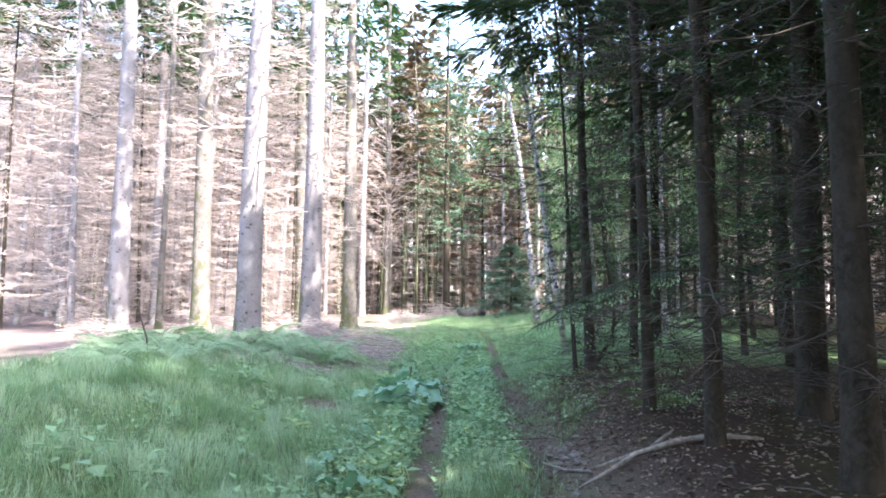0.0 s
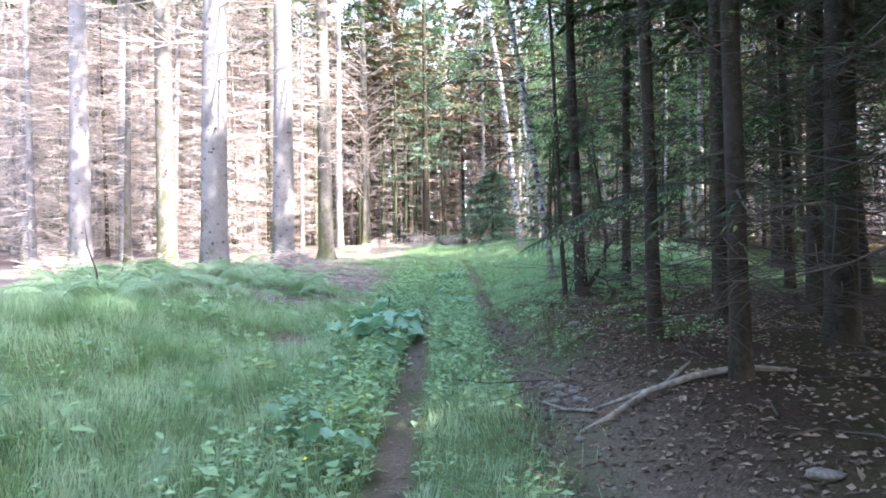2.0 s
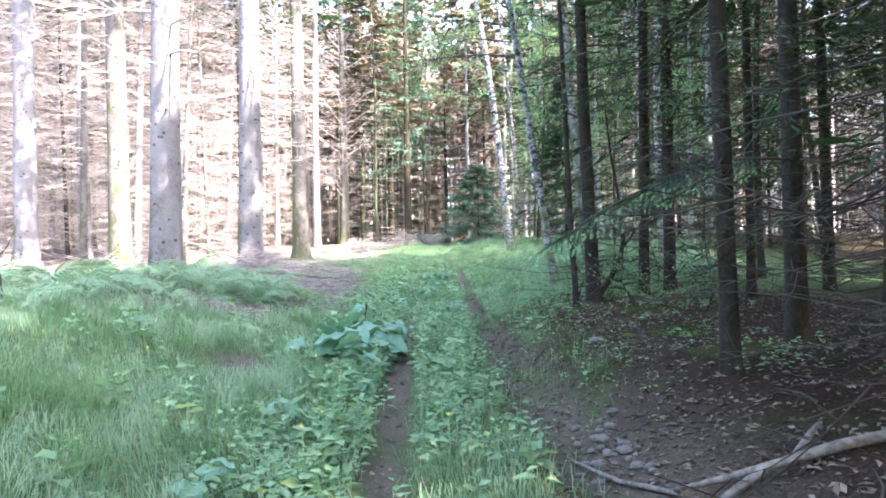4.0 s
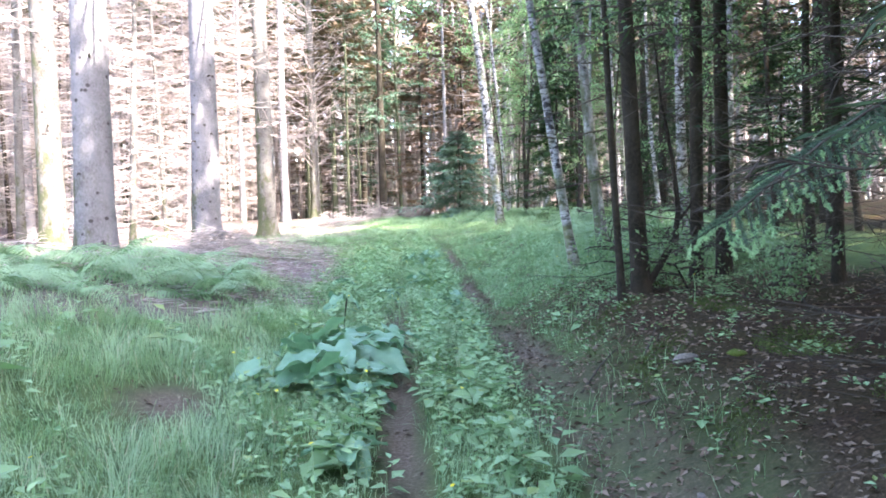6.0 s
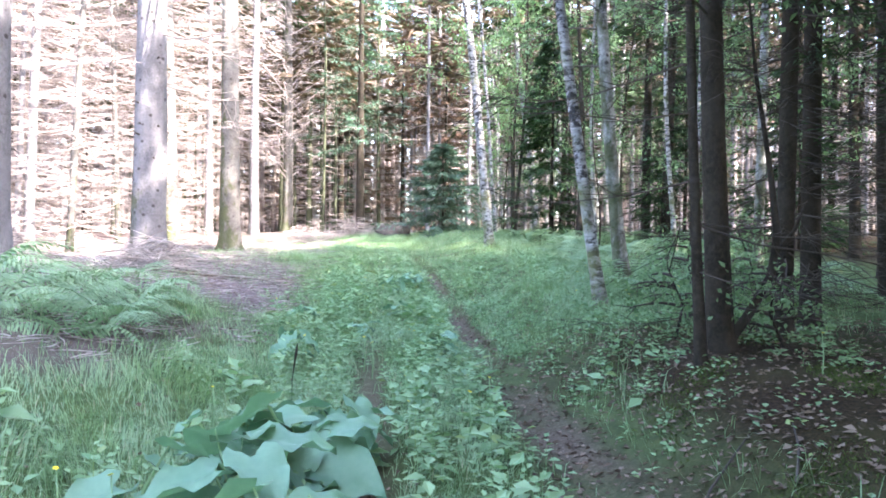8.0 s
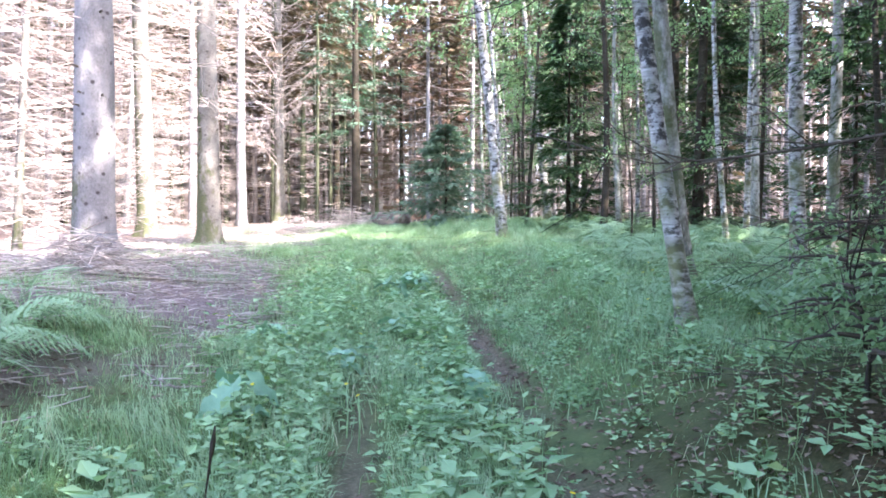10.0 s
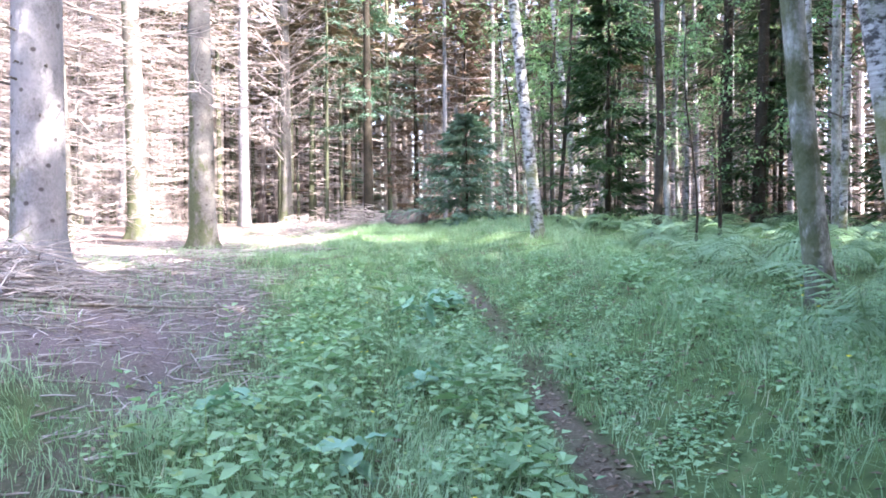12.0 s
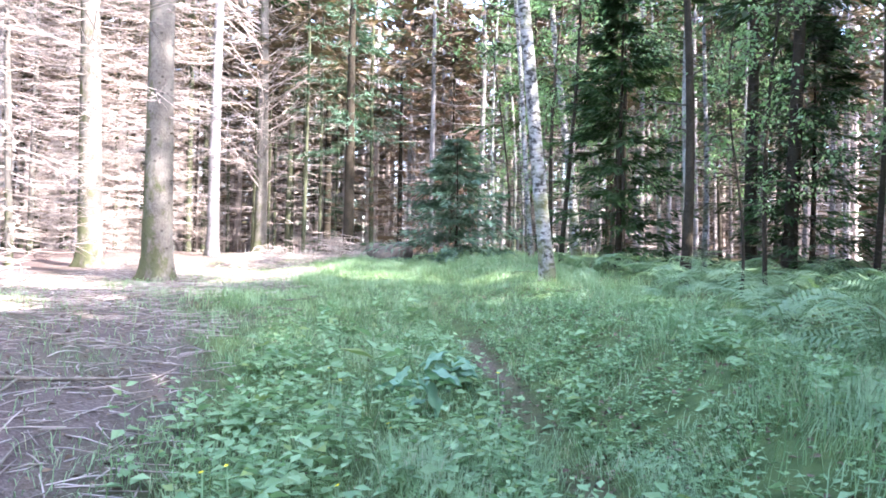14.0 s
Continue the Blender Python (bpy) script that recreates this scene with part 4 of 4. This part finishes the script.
def dock_leaf(L, W, seed):
    """One big wavy heart-shaped blade, along +x from its stalk."""
    k = np.random.default_rng(seed)
    nu, nv = 9, 7
    u, v = np.meshgrid(np.linspace(0, 1, nu), np.linspace(-1, 1, nv), indexing="ij")
    w = W / 2 * np.sin(np.pi * np.clip(u * 0.93 + 0.07, 0, 1) ** 0.62) ** 0.8
    x = L * u - 0.22 * L * np.abs(v) * (1 - u) ** 2
    y = w * v
    z = 0.10 * L * np.abs(v) ** 1.3 - 0.35 * L * u ** 2 + 0.035 * L * np.sin(9 * u + 5 * v + seed) + 0.06 * L * np.sin(15 * u + 2 * np.sign(v) + seed) * np.abs(v) ** 2
    b = Buf()
    i, j = np.meshgrid(np.arange(nu - 1), np.arange(nv - 1), indexing="ij")
    q = (i * nv + j).ravel()
    b.add(np.stack([x, y, z], -1), np.concatenate([np.stack([q, q + nv, q + nv + 1], 1), np.stack([q, q + nv + 1, q + 1], 1)]))
    return b


DOCK_MESH = [dock_leaf(1, 0.85, s).mesh("leaf", DOCK) for s in (1, 2, 3)]
STALK = Buf()
tube(STALK, [(0, 0, 0), (0.12, 0, 0.5), (0.4, 0, 0.95)], [0.025, 0.022, 0.015], 5)
STALK_MESH = STALK.mesh("stalk", HERB)


def burdock(x, y, n, size, seed, label):
    k = np.random.default_rng(seed)
    t = empty("burdock_plant", x, y, gz(x, y), label, "plant", "large-leaved plants on the track")
    for i in range(n):
        a = i * 137.5 + k.uniform(-25, 25)
        L = size * k.uniform(0.65, 1.1)
        hgt = size * k.uniform(0.4, 1.6) * (1 - 0.45 * i / n)
        st = new("leaf_stalk", STALK_MESH)
        st.parent = t
        st.matrix_basis = pose(0, 0, 0, 0, 0, a) @ Matrix.Diagonal((hgt * 0.9, hgt * 0.25, hgt, 1))
        lf = new("leaf", DOCK_MESH[i % 3])
        lf.parent = t
        lf.matrix_basis = pose(0, 0, 0, 0, 0, a) @ pose(hgt * 0.36, 0, hgt * 0.94, k.uniform(-30, 30), k.uniform(-20, 38), k.uniform(-30, 30)) @ Matrix.Scale(L, 4)
    return t


for i, (x, y, n, s) in enumerate([(-1.1, 12.9, 22, 0.42), (-1.35, 12.3, 16, 0.36), (-0.95, 13.6, 14, 0.32), (-1.6, 13.2, 12, 0.32), (-1.8, 12.3, 9, 0.27), (-1.05, 11.8, 9, 0.27), (-1.3, 6.9, 6, 0.24), (-0.9, 6.2, 5, 0.24), (-1.6, 7.6, 6, 0.2),
                                  (-1.0, 10.5, 6, 0.2), (-1.5, 9.4, 6, 0.2), (-0.1, 17.2, 6, 0.2), (-0.55, 22.8, 8, 0.26), (-0.25, 23.6, 9, 0.24), (-1.0, 18.6, 6, 0.22), (-1.7, 16.8, 7, 0.24), (-1.9, 19.3, 6, 0.24), (-0.6, 20.2, 5, 0.2)]):
    burdock(x, y, n, s, 800 + i, "broad-leaved burdock with drooping blue-green leaves" if s > 0.25 else "small burdock rosette growing among weeds")


# ferns
def frond_buf(seed):
    k = np.random.default_rng(seed)
    n = 19
    s = np.linspace(0.12, 1, n)
    mid = np.stack([s, 0 * s, 1.15 * s - 1.05 * s ** 2], 1)
    b = Buf()
    tube(b, np.stack([np.linspace(0, 1, 7), np.zeros(7), 1.15 * np.linspace(0, 1, 7) - 1.05 * np.linspace(0, 1, 7) ** 2], 1), 0.008 * (1 - 0.8 * np.linspace(0, 1, 7)), 3)
    L = 0.30 * np.sin(np.pi * np.clip(s * 0.9 + 0.08, 0, 1)) ** 0.75 * k.uniform(0.85, 1.1, n) + 0.02
    for g in (-1, 1):
        for sub in range(2):
            w = np.stack([0.45 + 0 * s, g * np.ones(n), -0.25 + k.normal(0, 0.1, n)], 1)
            base = mid + unit(w) * (L * 0.42 * sub)[:, None]
            leaves(b, base, w, np.tile([0, 0, 1.0], (n, 1)), L * (0.6), 0.055 * (1 - 0.35 * sub) * np.ones(n) * (1.1 - 0.6 * s), -0.15)
    return b


FROND = [frond_buf(s).mesh("frond", FERN, False) for s in (21, 22, 23)]


def fern(x, y, size, seed, label, n=8):
    k = np.random.default_rng(seed)
    t = empty("fern", x, y, gz(x, y), label, "fern", "ferns on the banks")
    for i in range(n):
        f = new("frond", FROND[i % 3])
        f.parent = t
        f.matrix_basis = pose(0, 0, 0, 0, 0, i * 360 / n + k.uniform(-20, 20)) @ pose(0, 0, 0, k.uniform(-25, 25), k.uniform(-20, 22), 0) @ Matrix.Scale(size * k.uniform(0.75, 1.15), 4)


kk = np.random.default_rng(17)
bank = scatter(-7.2, -2.8, 13.4, 18.8, 0.78, lambda x, y: y > 14.0 + 0.8 * (x + 4.6), kk, [(-5.88, 18.89)], 0.5)
for x, y in bank + [(-5.3, 10.9), (-5.9, 11.6), (-5.0, 12.0), (-6.2, 12.6)]:
    fern(x, y, kk.uniform(0.6, 0.95), int(kk.integers(9999)), "pale green fern on the bank beside the grass", 7)
for x, y in scatter(2.6, 10, 18.5, 36, 1.4, lambda x, y: x > 2.5 + 0.05 * (y - 18) and x < 4.2 + 0.35 * (y - 16), kk, NEAR, 0.35):
    fern(x, y, kk.uniform(0.6, 1.2), int(kk.integers(9999)), "lush green fern under the birches", 7)

# ---- litter, sticks and stones ----
def litter_weight(x, y):
    bare, turf, needle = cover(x, y)
    return np.clip((1 - 0.8 * turf) * (0.9 * step(0.2, 0.5, x) * (1 - 0.8 * step(1.4, 2.0, x)) + 0.12), 0, 1)


F = spread(120000, -6, 6, 2.5, 30, litter_weight, kg)
m = len(F)
fb = Buf()
F[:, 2] += 0.018
leaves(fb, F, np.stack([kg.normal(0, 1, m), kg.normal(0, 1, m), kg.normal(0, 0.15, m)], 1), np.array([0, 0, 1.0]) + kg.normal(0, 0.35, (m, 3)), kg.uniform(0.03, 0.08, m), kg.uniform(0.018, 0.045, m), 0.3)
tagged(part("leaf_litter", fb, LITTER, smooth=False), "dry grey-brown fallen leaves in the rut", "leaves", kind="stuff")


def rock(name, x, y, size, seed, label, flat=0.55, material=None, sink=0.25, group="", category="stone"):
    k = np.random.default_rng(seed)
    bm = bmesh.new()
    bmesh.ops.create_icosphere(bm, subdivisions=2 if size < 0.6 else 3, radius=0.5)
    cuts = [Vector(unit(k.normal(0, 1, 3))) for _ in range(9)]
    for v in bm.verts:
        for c in cuts:
            d = v.co.dot(c) - 0.36
            if d > 0:
                v.co -= c * d * 0.85
        v.co += Vector(unit(k.normal(0, 1, 3))) * 0.008
        v.co.z *= flat
    me = bpy.data.meshes.new(name)
    bm.to_mesh(me)
    bm.free()
    me.polygons.foreach_set("use_smooth", [True] * len(me.polygons))
    me.materials.append(material or STONE)
    ob = new(name, me)
    ob.matrix_basis = pose(x, y, gz(x, y) + size * flat * (0.5 - sink), k.uniform(-8, 8), k.uniform(-8, 8), k.uniform(0, 360)) @ Matrix.Scale(size, 4)
    return tagged(ob, label, category, group)


rock("stone", 1.45, 11.75, 0.22, 1, "rounded grey stone on the mossy bank", 0.5, None, 0.35)
rock("stone", 1.75, 11.5, 0.17, 2, "small mossy stone on the bank", 0.4, MOSS, 0.4)
rock("stone", 1.6, 4.7, 0.22, 3, "flat grey stone lying in leaf litter", 0.3)
rock("earth_mound", -0.75, 42.8, 1.7, 4, "dark rounded mound of earth across the track", 0.55, EARTH)
km = np.random.default_rng(63)
mossy = lambda x, y: step(0.95, 1.3, x) * step(3.0, 2.3, x) * np.clip(2.6 * clump(x + 0.4, y, 0.75) - 1.5, 0, 1)
M = spread(150000, 0.9, 3.1, 8.8, 15.5, mossy, km)
mb = Buf()
n = len(M)
blades(mb, M, km.uniform(0.012, 0.04, n), km.uniform(0.2, 1.2, n), km.uniform(0, 6.28, n), km.uniform(0.004, 0.009, n))
tagged(part("moss", mb, MOSS_TUFT), "yellow-green moss growing over the bank", "moss", kind="stuff")
for i in range(34):
    rock("pebble", 0.85 + kg.normal(0, 0.13), 8.3 + kg.normal(0, 0.55), kg.uniform(0.05, 0.13), 20 + i, "pale stone lying in the muddy rut", 0.5, None, 0.3, "stones in the rut")


def limb(name, pts, radii, label, material, category="branch", forks=()):
    t = empty(name, *pts[0], label, category)
    o = np.array(pts[0])
    b = Buf()
    p = np.array(pts, float) - o
    tube(b, p, radii, 7, 0.08, 5)
    part("stem", b, material, t)
    for fp, fr in forks:
        b = Buf()
        tube(b, np.array(fp, float) - o, fr, 5, 0.05, 6)
        part("side_branch", b, material, t)
    return t


def on(x, y, h=0.02):
    return (x, y, gz(x, y) + h)


limb("fallen_branch", [on(2.45, 7.0, 0.05), on(2.05, 6.98, 0.07), on(1.66, 6.92, 0.06), on(1.25, 7.05, 0.09), on(0.98, 7.3, 0.06)], [0.012, 0.026, 0.03, 0.024, 0.01],
     "weathered grey fallen branch with split ends", WOOD_PALE,
     forks=[([on(1.35, 7.0, 0.08), on(1.05, 6.95, 0.06), on(0.82, 6.98, 0.03)], [0.026, 0.021, 0.01]), ([on(1.45, 6.97, 0.07), on(1.6, 7.12, 0.08), on(1.72, 7.22, 0.1)], [0.022, 0.018, 0.01]),
            ([on(1.0, 7.28, 0.04), on(0.8, 7.8, 0.03), on(0.62, 8.45, 0.03)], [0.016, 0.014, 0.008])])
limb("fallen_stick", [on(0.75, 12.2), on(1.0, 12.6, 0.03), on(1.35, 12.9, 0.04)], [0.007, 0.008, 0.004], "thin dark stick lying across the rut", TWIG_SHADED)
limb("fallen_stick", [on(-0.05, 22.2), on(0.1, 22.9, 0.04), on(0.22, 23.7, 0.05)], [0.014, 0.012, 0.006], "thin grey stick lying in the rut", WOOD_PALE)
limb("fallen_stick", [on(-4.6, 21.6, 0.1), on(-3.9, 21.9, 0.06), on(-3.1, 22.5, 0.06), on(-2.7, 22.7, 0.1)], [0.02, 0.02, 0.016, 0.01], "long pale fallen branch on needle litter", WOOD_PALE,
     forks=[([on(-3.3, 22.3, 0.06), on(-3.2, 21.9, 0.08), on(-3.3, 21.6, 0.05)], [0.012, 0.01, 0.006])])
for i in range(46):
    x, y = kg.uniform(-5.5, -2.0), kg.uniform(17.5, 30)
    a, l = kg.uniform(0, 3.14), kg.uniform(0.25, 0.9)
    dx, dy = math.cos(a) * l / 2, math.sin(a) * l / 2
    limb("twig", [on(x - dx, y - dy), on(x + kg.normal(0, 0.04), y, 0.03), on(x + dx, y + dy, 0.015)], [0.009, 0.008, 0.004], "dry fallen twig on needle litter", WOOD_PALE, "twig")
for i in range(22):
    x, y = kg.uniform(0.9, 4.5), kg.uniform(4.5, 14)
    a, l = kg.uniform(0, 3.14), kg.uniform(0.2, 0.7)
    dx, dy = math.cos(a) * l / 2, math.sin(a) * l / 2
    limb("twig", [on(x - dx, y - dy), on(x + kg.normal(0, 0.04), y, 0.03), on(x + dx, y + dy, 0.015)], [0.008, 0.007, 0.003], "thin dead twig on dark leaf litter", TWIG_SHADED, "twig")


def brush(x, y, size, n, seed, label):
    k = np.random.default_rng(seed)
    t = empty("brush_pile", x, y, gz(x, y), label, "brush")
    b = Buf()
    for i in range(n):
        a, l = k.uniform(0, 6.28), size * k.uniform(0.4, 1.1)
        c = k.normal(0, 0.3, 2) * size
        w = np.array([math.cos(a), math.sin(a), k.uniform(-0.15, 0.35)]) * l / 2
        o = np.array([c[0], c[1], 0])
        z = max(0.02, k.uniform(0.05, 0.45) * size * math.exp(-(c @ c) / size ** 2 * 3))
        o[2] = z + gz(x + c[0], y + c[1]) - gz(x, y)
        one = b if i >= 16 else Buf()
        tube(one, [o - w, o + k.normal(0, 0.05, 3) * l, o + w], [0.009, 0.008, 0.003], 4 if i < 16 else 3)
        if i < 16:
            part("branch", one, TWIG, t)
    tagged(part("brushwood", b, TWIG, t), kind="stuff")


brush(-4.9, 22.6, 1.3, 260, 901, "heap of dry grey brushwood at a trunk's foot")
brush(-5.3, 17.6, 0.7, 70, 902, "dry brushwood at the foot of a spruce")
brush(-2.6, 43.5, 1.9, 160, 903, "pale sunlit brushwood heap beside the track")
brush(-4.6, 41.0, 1.6, 120, 904, "pale sunlit brushwood heap beside the track")

for i, (x, y) in enumerate([(-8.2, 21.5), (-10.5, 29.5), (-8.0, 31.5), (-12.5, 24.0), (-7.5, 39.0), (-11.5, 36.0), (-15.0, 29.0), (-5.0, 46.5)]):
    brush(x, y, 1.3, 60, 910 + i, "low tangle of dead branches on the forest floor")
tl = Buf()
W = spread(8500, -9, -1.6, 15, 40, lambda x, y: cover(x, y)[2], kg)
for x, y, z in W:
    a, l = kg.uniform(0, 6.28), kg.uniform(0.05, 0.24)
    w = np.array([math.cos(a), math.sin(a), kg.normal(0, 0.1)]) * l
    o = np.array([x, y, z + 0.02])
    tube(tl, [o - w, o + kg.normal(0, 0.01, 3), o + w], [0.005, 0.006, 0.003], 3)
tagged(part("twig_litter", tl, TWIG), "broken dry twigs strewn over needle litter", "twigs", kind="stuff")

# yellow flowers
STEM = Buf()
tube(STEM, [(0, 0, 0), (0.01, 0, 0.5), (0, 0.01, 1)], [0.006, 0.005, 0.004], 4)
STEM_MESH = STEM.mesh("stem", HERB)
BLOOM = Buf()
pa = np.arange(5) * 2 * np.pi / 5
leaves(BLOOM, np.zeros((5, 3)), np.stack([np.cos(pa), np.sin(pa), 0.45 + 0 * pa], 1), np.tile([0, 0, 1.0], (5, 1)), np.full(5, 0.016), np.full(5, 0.015), 0.2)
BLOOM_MESH = BLOOM.mesh("bloom", PETAL, False)
cand = spread(900, -3.8, 2.6, 5, 24, lambda x, y: np.clip(herb_weight(x, y) + 0.25 * cover(x, y)[1] * (x < 0), 0, 1) * 0.28, kg)
for x, y, z in cand[:110]:
    f = empty("buttercup", x, y, z, "small yellow buttercup on a thin stem", "flower", "buttercups in the grass")
    h = kg.uniform(0.22, 0.4)
    for name, me, m in (("stem", STEM_MESH, Matrix.Diagonal((1, 1, h, 1))), ("bloom", BLOOM_MESH, pose(0, 0, h, kg.uniform(-25, 25), kg.uniform(-25, 25), kg.uniform(0, 360)))):
        o = new(name, me)
        o.parent = f
        o.matrix_basis = m

# a dead sapling stem on the bank and a dark seed stalk among the weeds
limb("dead_sapling", [on(-5.62, 12.68, -0.05), on(-5.66, 12.7, 0.35), on(-5.8, 12.7, 0.75), on(-5.86, 12.72, 1.15)], [0.018, 0.015, 0.011, 0.004], "thin dark dead sapling standing on the bank", TWIG_SHADED, "sapling",
     forks=[([on(-5.72, 12.7, 0.55), on(-5.6, 12.75, 0.7), on(-5.5, 12.75, 0.9)], [0.008, 0.006, 0.003])])
limb("seed_stalk", [on(-1.44, 14.98, -0.05), on(-1.44, 14.99, 0.2), on(-1.42, 15.0, 0.36), on(-1.41, 15.0, 0.42), on(-1.4, 15.0, 0.5)], [0.003, 0.003, 0.008, 0.014, 0.004], "dark brown seed head on a thin stalk", BARK_SHADED, "plant")
